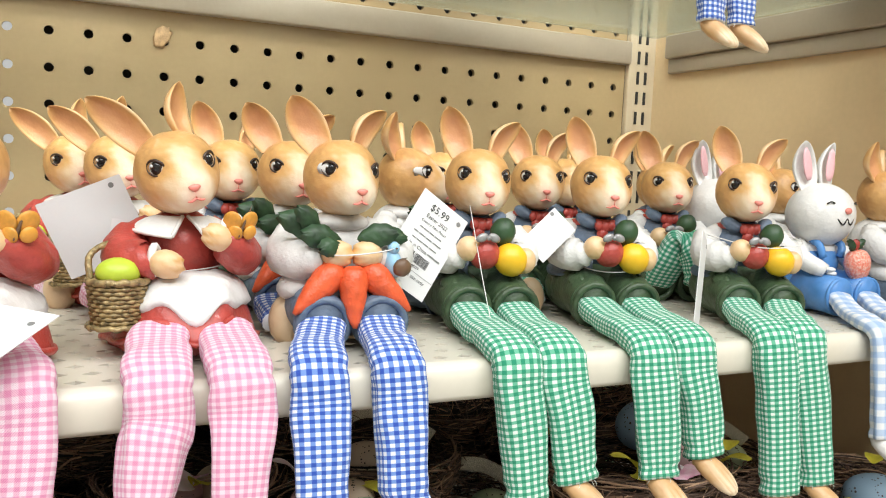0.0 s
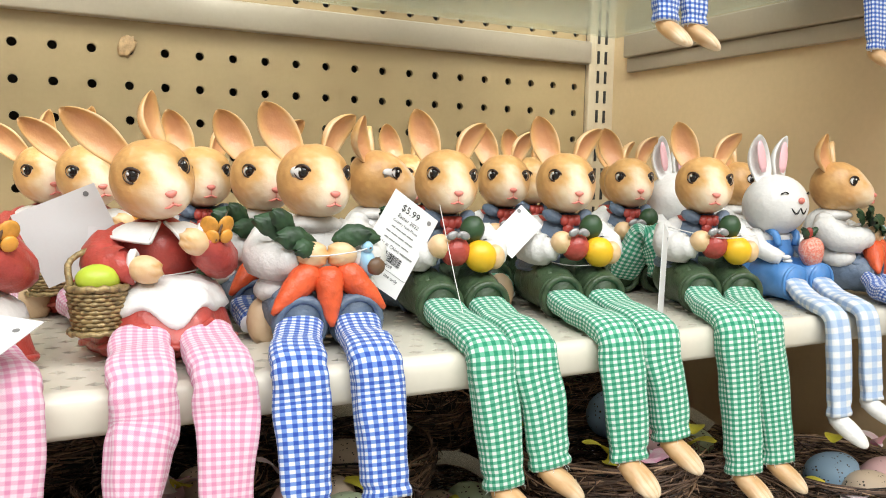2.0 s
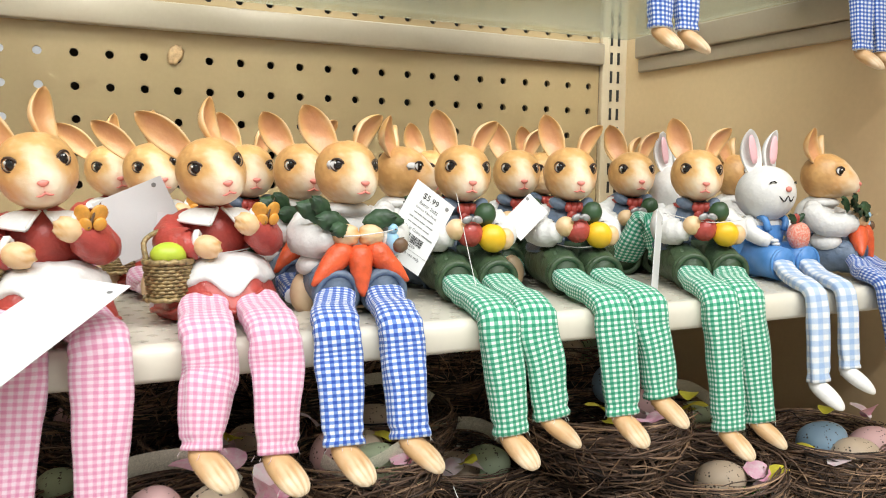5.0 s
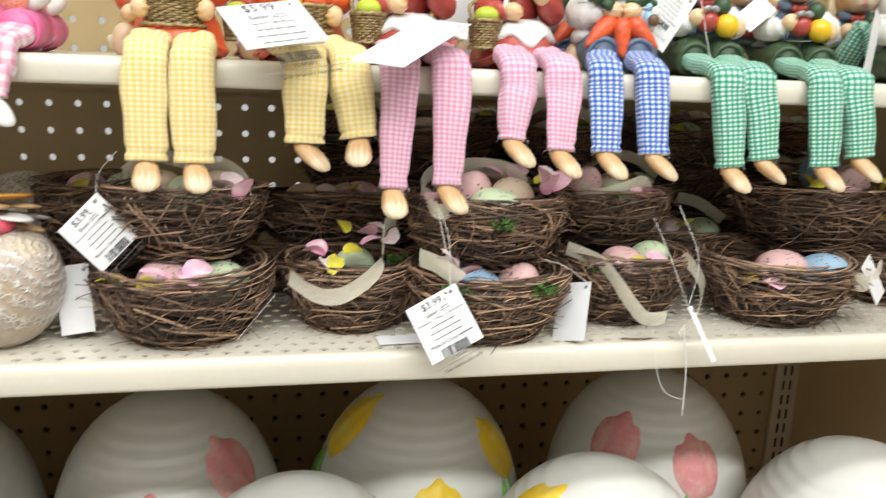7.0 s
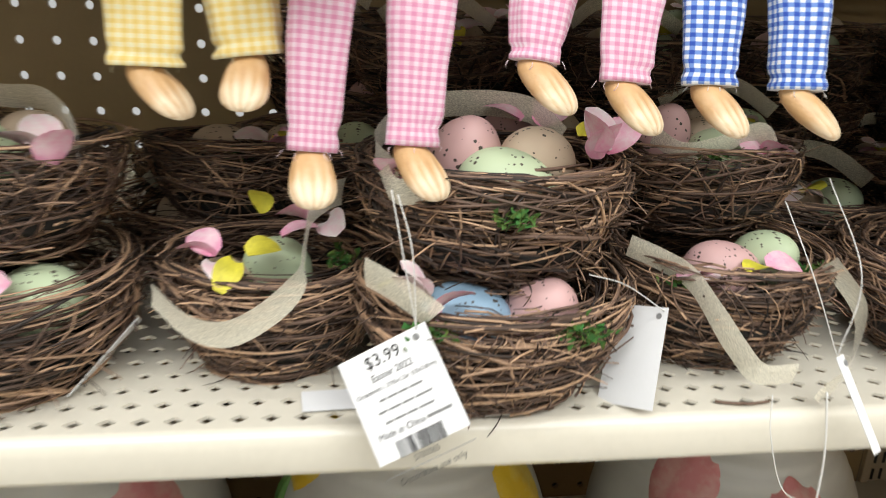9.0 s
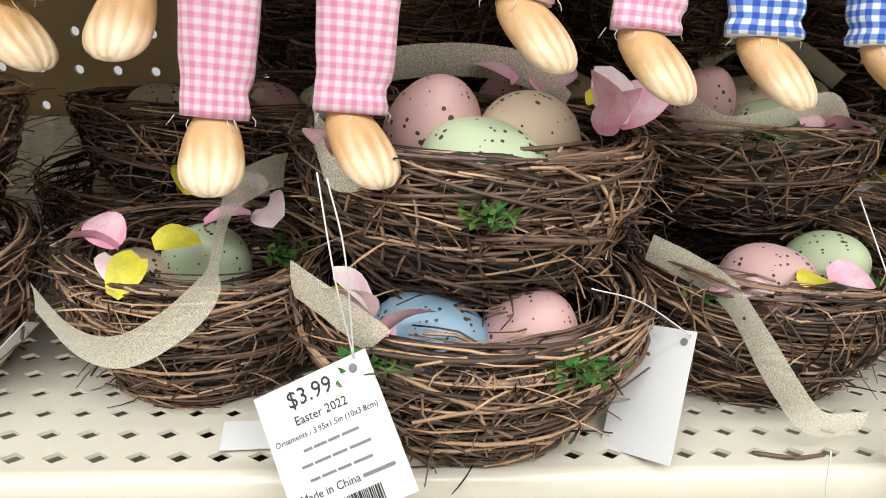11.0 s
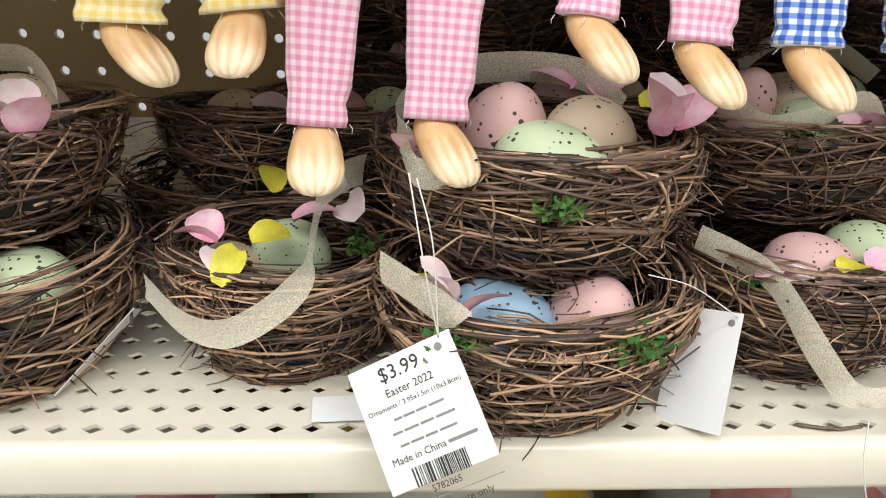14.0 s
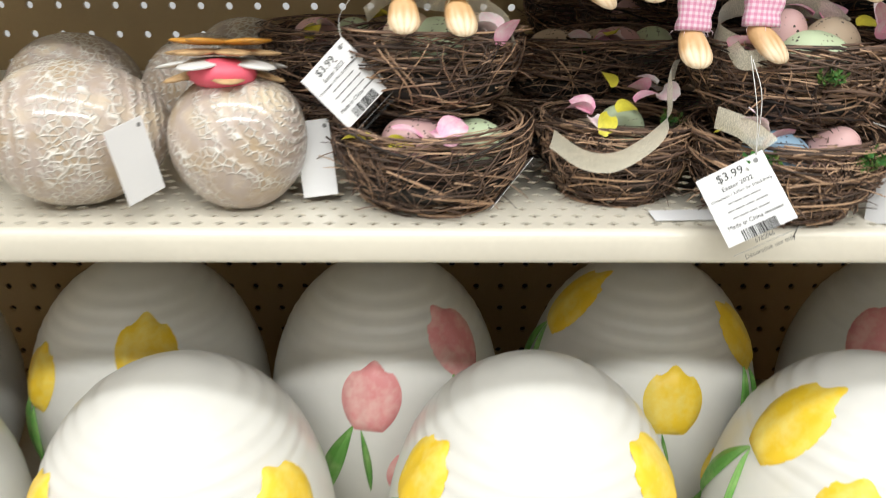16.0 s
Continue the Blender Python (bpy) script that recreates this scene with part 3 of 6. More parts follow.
def skirt_point(a, s, out=0.0):
    """The dress from the waist (s 0) to the wavy hem (s 1); a: 0 in front, turning to +x."""
    front = 0.5 + 0.5 * math.cos(a)
    lap = s ** 0.75
    rx = 0.0150 + 0.0122 * lap + out
    ry = (0.0125 + (0.0235 * front + 0.0060 * (1 - front)) * lap) + out
    over = math.exp(-((abs(math.sin(a)) - 0.46) / 0.22) ** 2) * smooth_step(0.2, 0.6, math.cos(a))
    hem_z = 0.0008 + 0.0060 * front + 0.0085 * over
    z = 0.0285 - (0.0285 - hem_z) * (0.35 * s + 0.65 * s ** 2.3)
    flare = 0.0016 * s ** 3 * math.sin(6 * a + 0.8)
    return Vector((math.sin(a) * (rx + flare), -math.cos(a) * (ry + flare) - 0.002, z + out))


def dress(bm, mi, apron_mi):
    n, m_ = 48, 14
    grid = [[bm.verts.new(skirt_point(2 * math.pi * j / n, i / m_)) for j in range(n)] for i in range(m_ + 1)]
    grid.append([bm.verts.new(skirt_point(2 * math.pi * j / n, 1.0, -0.0035) - Vector((0, 0, 0.0006))) for j in range(n)])
    for a, b in zip(grid, grid[1:]):
        for j in range(n):
            bm.faces.new((a[j], a[(j + 1) % n], b[(j + 1) % n], b[j])).material_index = mi
    edge = [skirt_point(2 * math.pi * j / n, 1.0) for j in range(n + 1)]
    tube(bm, edge, [0.0012 + 0.0003 * math.sin(j * 1.7) for j in range(n + 1)], mi, 7, cap=False, side=Vector((0, 0, 1)))
    if apron_mi is None:
        return
    n, m_, grid = 34, 10, []
    for i in range(-1, m_ + 2):
        row = []
        for j in range(-1, n + 2):
            u, q = min(1, max(-1, 2 * j / n - 1)), min(1, max(0, i / m_))
            ends = i in (-1, m_ + 1) or j in (-1, n + 1)
            reach = 0.80 - 0.20 * u * u + 0.035 * math.cos(u * 15)
            p = skirt_point(u * (0.75 + 0.75 * q), reach * q, -0.0004 if ends else 0.0016 + 0.0005 * noise.noise(Vector((u * 4, q * 4, 3))))
            row.append(bm.verts.new(p))
        grid.append(row)
    for a, b in zip(grid, grid[1:]):
        for j in range(len(a) - 1):
            bm.faces.new((a[j], a[j + 1], b[j + 1], b[j])).material_index = apron_mi


def sleeve(bm, pts, radii, mi):
    rings = tube(bm, curve(pts, 14), [radii[min(len(radii) - 1, int(k * len(radii) / 14))] * (1 + 0.04 * math.sin(k * 2.4)) for k in range(14)], mi, 14)
    for ring in rings:
        mid = sum((v.co for v in ring), Vector()) / len(ring)
        for v in ring:
            v.co = mid + (v.co - mid) * (1 + 0.10 * noise.noise(v.co * 260))


def collar_flap(bm, s, mi):
    """One pointed half of a turned-down collar."""
    grid = []
    for i in range(6):
        q = i / 5
        row = []
        for j in range(8):
            u = j / 7
            a = s * (0.10 + 0.22 * q + 1.15 * u)
            drop_ = (0.0070 - 0.0020 * u) * q
            r_ = 0.0100 + 0.0088 * q
            row.append(bm.verts.new((math.sin(a) * r_, -math.cos(a) * r_ * 1.02 - 0.001, 0.0498 - drop_ + 0.0010 * math.sin(q * 3.1))))
        grid.append(row)
    for a, b in zip(grid, grid[1:]):
        for j in range(7):
            bm.faces.new((a[j], a[j + 1], b[j + 1], b[j])).material_index = mi
    rim = [v.co.copy() for v in grid[-1]]
    tube(bm, rim, [0.0008] * len(rim), mi, 6)
    tube(bm, [row[0].co.copy() for row in grid], [0.0008] * 6, mi, 6)


def foot(bm, e, toe, mi, tint, big):
    """A whittled wooden foot that hangs with its toes down, three grooves between the toes."""
    for ring in tube(bm, [e + Vector((0, 0.0006, 0.004)), e + Vector((0, 0.0006, 0.000)), e + Vector((0, 0.0002, -0.004))], [0.0034, 0.0040, 0.0050], mi, 14, 0.80):
        for v in ring:
            v[tint] = 0.52
    turn = Euler((0.62, 0, toe)).to_matrix()
    mid = e + turn @ Vector((0, -0.0062, -0.0010)) + Vector((0, 0, -0.0022))
    made = bmesh.ops.create_uvsphere(bm, u_segments=44, v_segments=28, radius=1)["verts"]
    for v in made:
        p = Vector((v.co.x, v.co.z, -v.co.y))
        fore = smooth_step(0.5, -0.9, p.y)
        wide = (0.0062 + 0.0018 * fore) if not big else 0.0060
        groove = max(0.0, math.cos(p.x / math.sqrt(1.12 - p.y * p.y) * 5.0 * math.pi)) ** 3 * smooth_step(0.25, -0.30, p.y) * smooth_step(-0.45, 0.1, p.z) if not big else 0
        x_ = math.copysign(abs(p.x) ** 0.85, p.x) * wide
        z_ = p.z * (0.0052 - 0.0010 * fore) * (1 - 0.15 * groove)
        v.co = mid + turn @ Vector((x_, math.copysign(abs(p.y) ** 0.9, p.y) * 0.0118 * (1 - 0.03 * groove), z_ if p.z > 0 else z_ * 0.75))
        # paler towards the toes; crease shade is put into the tint along the grooves
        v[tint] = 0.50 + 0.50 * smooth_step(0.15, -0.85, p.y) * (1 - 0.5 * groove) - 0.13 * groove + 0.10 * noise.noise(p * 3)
    for f in {f for v in made for f in v.link_faces}:
        f.material_index = mi


def rabbit(kind, nose_x, nose_y, yaw=0, legs=(), base=S1, front=F1, label="", head=(0, 0), bent=False, toes=(8, 8), out=0.004):
    """A seated shelf-sitter rabbit, facing local -y, placed by its nose. legs: for each cloth leg where it leaves the shelf's edge,
    where it ends (sideways, in the world) and how low; none: the legs lie folded. out: how far forward the feet hang. head: turn and lean of the head in degrees."""
    bm = bmesh.new()
    uv = bm.loops.layers.uv.new("UVMap")
    tint = bm.verts.layers.float.new("tint")
    blush = bm.verts.layers.float.new("blush")
    big = kind in ("white", "plush")
    fur = ID[WHITE] if big else ID[FUR]
    lady = kind in ("pink", "yellow")
    rnd = random.Random(int(nose_x * 10000) + 77)

    # --- clothes and what it holds ---
    if lady:
        cloth_id = ID[RED] if kind == "pink" else ID[ORANGE_DRESS]
        dress(bm, cloth_id, ID[WHITE] if kind == "pink" else None)
        carved(bm, (0, 0.000, 0.0360), (0.0158, 0.0130, 0.0165), cloth_id, 22, 14)
        for s in (-1, 1):
            up = 0.009 if s > 0 and kind == "pink" else 0.0
            sleeve(bm, [(s * 0.0105, 0.000, 0.0450), (s * 0.0185, -0.003, 0.0405), (s * 0.0210, -0.0120, 0.0345), (s * 0.0150, -0.0200, 0.0345 + up * 0.7), (s * 0.0128, -0.0215, 0.0355 + up)], [0.0052, 0.0068, 0.0078, 0.0078, 0.0068, 0.0056], cloth_id)
            ring = [(s * 0.0122 + 0.0014 * math.cos(a), -0.0222 + 0.0044 * math.cos(a) * 0.6, 0.0350 + up + 0.0050 * math.sin(a)) for a in (2 * math.pi * j / 14 for j in range(15))]
            tube(bm, ring, [0.0015] * 15, ID[WHITE] if kind == "pink" else cloth_id, 6, cap=False)
            if kind == "pink":
                collar_flap(bm, s, ID[WHITE])
            else:
                carved(bm, (s * 0.0075, -0.012, 0.0490), (0.0085, 0.0045, 0.0036), cloth_id, 14, 8, Euler((0.5, s * -0.3, s * 0.5)))
        if kind == "pink":
            basket_weave(bm, (-0.0240, -0.0205, 0.0115), 0.0096, 0.0084, 0.0165, ID[BASKET])
            tube(bm, curve([(-0.0330, -0.022, 0.0285), (-0.0325, -0.015, 0.0365), (-0.0235, -0.0110, 0.0400), (-0.0140, -0.0160, 0.0330)], 12), [0.0012] * 12, ID[BASKET], 6)
            carved(bm, (-0.0240, -0.0225, 0.0310), (0.0076, 0.0064, 0.0052), ID[LIME], 20, 12, rough=0.02)
            paw(bm, (-0.0085, -0.0252, 0.0338), (0.0062, 0.0048, 0.0052), fur, tint, 1, 0.3)
            paw(bm, (0.0092, -0.0240, 0.0432), (0.0060, 0.0046, 0.0050), fur, tint, -1, 0.5)
            for s in (-1, 1):
                carved(bm, (0.0170 + s * 0.0030, -0.0262, 0.0492), (0.0036, 0.0011, 0.0040), ID[BUTTERFLY], 12, 8, Euler((0.3, 0.35, s * 0.5)))
                carved(bm, (0.0176 + s * 0.0026, -0.0265, 0.0452), (0.0028, 0.0011, 0.0028), ID[BUTTERFLY], 12, 8, Euler((0.3, 0.35, s * 0.5)))
            ball(bm, (0.0173, -0.0275, 0.0472), (0.0007, 0.0008, 0.0042), ID[BROWN], 8, 6, Euler((0, 0.35, 0)))
        else:
            basket_weave(bm, (0, -0.0265, 0.0165), 0.0165, 0.0090, 0.0140, ID[BASKET])
            for s in (-1, 1):
                carved(bm, (s * 0.0065, -0.026, 0.0325), (0.0064, 0.0054, 0.0045), ID[YELLOW] if s < 0 else ID[CARROT], 14, 9)
                paw(bm, (s * 0.0165, -0.0300, 0.0255), (0.0052, 0.0046, 0.0056), fur, tint, -s)
            leaf_blade(bm, (-0.002, -0.019, 0.039), (0.008, -0.022, 0.043), 0.0030, 0.001, ID[LEAF])
            leaf_blade(bm, (0.002, -0.019, 0.039), (-0.008, -0.022, 0.042), 0.0030, 0.001, ID[LEAF])
    elif kind in ("blue", "green"):
        pants = ID[SLATE] if kind == "blue" else ID[GREENPANTS]
        carved(bm, (0, 0.0015, 0.0148), (0.0235, 0.0205, 0.0160), pants, 26, 16)
        for s in (-1, 1):
            rings = tube(bm, curve([(s * 0.0100, 0.000, 0.0150), (s * 0.0108, -0.018, 0.0140), (s * 0.0112, -0.0315, 0.0112)], 9), [0.0130, 0.0130, 0.0126, 0.0120, 0.0114, 0.0110, 0.0106, 0.0103, 0.0102], pants, 18)
            for k, ring_ in enumerate(rings):
                for v in ring_:
                    v.co += Vector((0, 0, 0.0006 * math.sin(k * 2.1 + v.co.x * 500)))
                    v.co.z = max(v.co.z, 0.0002)
            for back_, r_ in ((0.0, 0.0094), (0.0026, 0.0098)):
                ring = [(s * 0.0112 + r_ * math.cos(a), -0.0318 + back_ - 0.0008 * math.sin(a), 0.0110 + r_ * math.sin(a)) for a in (2 * math.pi * j / 22 for j in range(23))]
                tube(bm, ring, [0.0017] * 23, pants, 7, cap=False, side=Vector((0, 1, 0)))
            carved(bm, (s * 0.0170, -0.021, 0.0215), (0.0042, 0.0062, 0.0016), pants, 10, 7, Euler((0.25, s * 0.7, 0)))
        if kind == "blue":
            carved(bm, (0, 0.001, 0.0360), (0.0162, 0.0138, 0.0170), ID[SHIRT], 22, 14)
            carved(bm, (0, -0.003, 0.0480), (0.0125, 0.0115, 0.0042), ID[SHIRT], 18, 8)
            for s in (-1, 1):
                sleeve(bm, [(s * 0.0110, 0.000, 0.0450), (s * 0.0195, -0.002, 0.0410), (s * 0.0215, -0.0110, 0.0345), (s * 0.0145, -0.0215, 0.0350), (s * 0.0105, -0.0240, 0.0360)], [0.0056, 0.0074, 0.0086, 0.0084, 0.0068, 0.0056], ID[SHIRT])
                # shirt tails over the hips
                carved(bm, (s * 0.0180, -0.010, 0.0235), (0.0085, 0.0100, 0.0055), ID[SHIRT], 14, 9, Euler((0, s * 0.5, 0)))
                paw(bm, (s * 0.0058, -0.0272, 0.0372), (0.0064, 0.0050, 0.0054), fur, tint, -s)
            for s, l_ in ((-1, 0.0255), (1, 0.0250), (0, 0.0235)):
                a = Vector((s * 0.0048, -0.0262 - 0.002 * (s == 0), 0.0322))
                d = Vector((s * 0.86, -0.32, -0.80 if s else -1.0)).normalized()
                prof = [0.0036, 0.0056, 0.0060, 0.0058, 0.0055, 0.0050, 0.0044, 0.0037, 0.0029, 0.0020, 0.0008]
                rings = tube(bm, [a + d * (l_ * k / 10) for k in range(11)], prof, ID[CARROT], 14)
                for k, ring_ in enumerate(rings):
                    c = a + d * (l_ * k / 10)
                    for v in ring_:
                        v.co = c + (v.co - c) * (1 + 0.05 * math.sin(k * 3.7 + v.co.x * 700) + 0.05 * noise.noise(v.co * 350))
            for root, tip, w in (((-0.004, -0.0255, 0.0420), (-0.0200, -0.0290, 0.0450), 0.0050), ((-0.009, -0.0210, 0.0440), (-0.0270, -0.0200, 0.0510), 0.0052), ((-0.012, -0.0235, 0.0460), (-0.0215, -0.0260, 0.0545), 0.0042),
                                 ((0.002, -0.0260, 0.0430), (0.0170, -0.0290, 0.0460), 0.0048), ((0.006, -0.0225, 0.0450), (0.0230, -0.0220, 0.0430), 0.0044), ((-0.005, -0.0280, 0.0410), (-0.0140, -0.0330, 0.0395), 0.0040)):
                leaf_blade(bm, root, tip, w, 0.0016, ID[LEAF])
            carved(bm, (0.0165, -0.0275, 0.0335), (0.0036, 0.0040, 0.0058), ID[BIRD], 14, 9, Euler((0, -0.2, 0)))
            carved(bm, (0.0160, -0.0290, 0.0400), (0.0025, 0.0026, 0.0025), ID[BIRD], 12, 8)
            ball(bm, (0.0165, -0.0316, 0.0400), (0.0005, 0.0010, 0.0004), ID[BROWN], 6, 5)
            carved(bm, (0.0190, -0.0310, 0.0325), (0.0038, 0.0026, 0.0036), ID[BROWN], 14, 9, rough=0.08)
        else:
            carved(bm, (0, 0.001, 0.0365), (0.0165, 0.0138, 0.0165), ID[SLATE], 22, 14)
            # vest tails flare over the trousers
            n, prev = 30, None
            for i in range(6):
                q = i / 5
                ring = []
                for j in range(n + 1):
                    a = -2.75 + 5.5 * j / n + math.pi
                    r_ = 0.0160 + 0.0072 * q
                    ring.append(bm.verts.new((math.sin(a) * r_, -math.cos(a) * r_ * (0.86 + 0.1 * (math.cos(a) > 0)) - 0.0005, 0.0310 - 0.0085 * q - 0.0020 * q * math.cos(a) + 0.0007 * math.sin(a * 5) * q)))
                if prev:
                    for j in range(n):
                        bm.faces.new((prev[j], prev[j + 1], ring[j + 1], ring[j])).material_index = ID[SLATE]
                prev = ring
            tube(bm, [v.co.copy() for v in prev], [0.0009] * (n + 1), ID[SLATE], 6)
            for s in (-1, 1):
                sleeve(bm, [(s * 0.0110, 0.000, 0.0445), (s * 0.0190, -0.003, 0.0400), (s * 0.0208, -0.0120, 0.0330), (s * 0.0150, -0.0205, 0.0335), (s * 0.0125, -0.0225, 0.0350)], [0.0050, 0.0070, 0.0082, 0.0080, 0.0064, 0.0050], ID[SHIRT])
                carved(bm, (s * 0.0085, -0.0095, 0.0490), (0.0062, 0.0036, 0.0032), ID[SLATE], 12, 8, Euler((0.4, s * -0.4, s * 0.7)))
            ring = [(0.0118 * math.sin(a), -0.0118 * math.cos(a) - 0.001, 0.0478 + 0.0006 * math.cos(a)) for a in (2 * math.pi * j / 26 for j in range(27))]
            tube(bm, ring, [0.0016] * 27, ID[RED], 7, cap=False, side=Vector((0, 0, 1)))
            for dx, dz, r_ in ((0, -0.0010, 0.0028), (-0.0030, -0.0005, 0.0024), (0.0030, -0.0005, 0.0024), (-0.001, -0.0048, 0.0030)):
                carved(bm, (dx - 0.001, -0.0145, 0.0475 + dz), (r_, 0.0020, r_ * 1.15), ID[RED], 10, 8)
            carved(bm, (-0.0030, -0.0265, 0.0350), (0.0070, 0.0064, 0.0070), ID[RED], 18, 12, rough=0.05)
            carved(bm, (0.0062, -0.0235, 0.0445), (0.0058, 0.0056, 0.0066), ID[LEAF], 18, 12, Euler((0, 0.35, 0)), rough=0.05)
            carved(bm, (0.0090, -0.0275, 0.0325), (0.0078, 0.0064, 0.0074), ID[YELLOW], 18, 12, Euler((0, 0.4, 0)), rough=0.05)
            for s in (-1, 1):
                carved(bm, (-0.0035 + s * 0.0028, -0.0320, 0.0425), (0.0030, 0.0012, 0.0019), ID[GREY], 12, 8, Euler((0, s * 0.45, 0)))
            carved(bm, (-0.0035, -0.0328, 0.0425), (0.0012, 0.0012, 0.0012), ID[GREY], 8, 6)
            paw(bm, (-0.0100, -0.0262, 0.0372), (0.0058, 0.0050, 0.0056), fur, tint, 1, 0.3)
            paw(bm, (0.0168, -0.0258, 0.0320), (0.0048, 0.0046, 0.0058), fur, tint, -1)
    else:
        over = ID[OVERALL] if kind == "white" else ID[PINKDRESS]
        ball(bm, (0, 0.001, 0.0135), (0.0215, 0.0185, 0.0145), over, 24, 14)
        ball(bm, (0, 0.000, 0.0270), (0.0155, 0.0135, 0.0130), over, 22, 12)
        ball(bm, (0, 0.001, 0.0345), (0.0138, 0.0122, 0.0080), ID[WHITE], 20, 10)
        for s in (-1, 1):
            tube(bm, [(s * 0.0105, -0.004, 0.0130), (s * 0.0110, -0.022, 0.0120), (s * 0.0112, -0.0290, 0.0112)], [0.0112, 0.0106, 0.0104], over, 18)
            ring = [(s * 0.0112 + 0.0096 * math.cos(a), -0.0290, 0.0112 + 0.0096 * math.sin(a)) for a in (2 * math.pi * j / 20 for j in range(21))]
            tube(bm, ring, [0.0011] * 21, over, 6, cap=False, side=Vector((0, 1, 0)))
            tube(bm, curve([(s * 0.0125, -0.001, 0.0370), (s * 0.0185, -0.009, 0.0300), (s * 0.0130, -0.0205, 0.0240)], 8), [0.0046, 0.0050, 0.0052, 0.0053, 0.0052, 0.0050, 0.0048, 0.0040], ID[WHITE], 12)
            for k in range(3):
                ball(bm, (s * (0.0118 - 0.0012 * k), -0.0225, 0.0255 - 0.0022 * k), (0.0030, 0.0026, 0.0014), ID[WHITE], 10, 6)
            tube(bm, curve([(s * 0.0070, -0.0130, 0.0310), (s * 0.0090, -0.0115, 0.0380), (s * 0.0085, -0.003, 0.0415)], 7), [0.0022] * 7, over, 7)
        carved(bm, (0.0085, -0.0235, 0.0270), (0.0076, 0.0062, 0.0100), ID[GLITTER], 18, 12, Euler((0, -0.25, 0)), lambda p: Vector((p.x * (1 + 0.25 * p.z), p.y * (1 + 0.25 * p.z), p.z)))
        for k in (-1, 0, 1):
            leaf_blade(bm, (0.0060, -0.0225, 0.0355), (0.0050 + k * 0.006, -0.0240, 0.0420), 0.0024, 0.0008, ID[LEAF] if k else ID[RED])

    # --- head ---
    bm.verts.ensure_lookup_table()
    for v in bm.verts:
        if v[tint] == 0:
            v[tint] = 0.66
    first = len(bm.verts)
    hz = 0.0545 if big else 0.0662
    if big:
        ball(bm, (0, -0.003, hz), (0.0196, 0.0182, 0.0182), fur, 30, 20)
        ball(bm, (0, -0.0213, hz + 0.0032), (0.0024, 0.0014, 0.0019), ID[NOSE], 12, 8)
        for s in (-1, 1):
            tube(bm, curve([(0, -0.0208, hz - 0.0010), (s * 0.0030, -0.0208, hz - 0.0045), (s * 0.0064, -0.0196, hz - 0.0012)], 10), [0.0005] * 10, ID[BLACK], 6)
            tube(bm, curve([(s * 0.0080, -0.0186, hz + 0.0072), (s * 0.0100, -0.0178, hz + 0.0080), (s * 0.0118, -0.0166, hz + 0.0068)], 7), [0.0005] * 7, ID[BLACK], 5)
    else:
        made = bmesh.ops.create_uvsphere(bm, u_segments=44, v_segments=30, radius=1)["verts"]
        for v in made:
            p = v.co.normalized()
            r_ = 1.0 + 0.56 * hump(p, MUZZLE, 0.52) + 0.07 * hump(p, Vector((0, -0.75, 0.35)), 0.42) - 0.05 * hump(p, Vector((0, 0, 1)), 0.6)
            for s in (-1, 1):
                r_ += 0.05 * hump(p, Vector((s * 0.62, -0.62, -0.45)), 0.36) - 0.095 * hump(p, Vector((s * 0.60, -0.76, 0.20)), 0.20) + 0.035 * hump(p, Vector((s * 0.55, -0.70, 0.46)), 0.20) + 0.045 * hump(p, Vector((s * 0.20, -0.92, -0.42)), 0.16)
            r_ -= 0.05 * hump(p, Vector((0, -0.90, -0.47)), 0.07)
            r_ += 0.016 * noise.noise(p * 4.5 + Vector((nose_x * 90, 0, 0))) + 0.006 * noise.noise(Vector((p.x * 16, p.y * 9, p.z * 6)))
            v.co = Vector((p.x * 0.0154 * r_, p.y * 0.0150 * r_ - 0.0035, p.z * 0.0160 * r_ + hz))
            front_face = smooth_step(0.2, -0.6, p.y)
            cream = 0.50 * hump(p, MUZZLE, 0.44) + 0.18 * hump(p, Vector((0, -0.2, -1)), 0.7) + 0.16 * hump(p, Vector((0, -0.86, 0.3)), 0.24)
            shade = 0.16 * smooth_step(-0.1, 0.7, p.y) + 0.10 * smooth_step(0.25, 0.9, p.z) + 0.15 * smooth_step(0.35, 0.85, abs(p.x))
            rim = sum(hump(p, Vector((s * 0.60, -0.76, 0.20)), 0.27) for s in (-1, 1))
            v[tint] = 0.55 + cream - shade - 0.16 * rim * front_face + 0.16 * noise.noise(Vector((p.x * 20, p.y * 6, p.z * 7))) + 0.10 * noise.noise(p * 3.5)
            v[blush] = 0.62 * hump(p, Vector((0, -0.95, -0.24)), 0.13) + 0.40 * hump(p, Vector((0, -0.90, -0.43)), 0.12) + sum(0.14 * hump(p, Vector((s * 0.66, -0.62, -0.3)), 0.28) for s in (-1, 1))
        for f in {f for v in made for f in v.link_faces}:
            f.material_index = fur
        for s in (-1, 1):
            d = Vector((s * 0.60, -0.76, 0.20)).normalized()
            c = Vector((d.x * 0.0162, d.y * 0.0158 - 0.0035, d.z * 0.0160 + hz))
            look_ = Euler((0, s * -0.30, s * 0.66))
            ball(bm, c - d * 0.0010, (0.0031, 0.0013, 0.0026), ID[WHITE], 14, 10, look_)
            ball(bm, c - d * 0.0004 + Vector((-s * 0.0003, 0, 0.0001)), (0.0023, 0.0012, 0.0026), ID[LID], 14, 10, look_)
            ball(bm, c + d * 0.0001 + Vector((-s * 0.0003, 0, 0.0001)), (0.0019, 0.0010, 0.0021), ID[BLACK], 14, 10, look_)
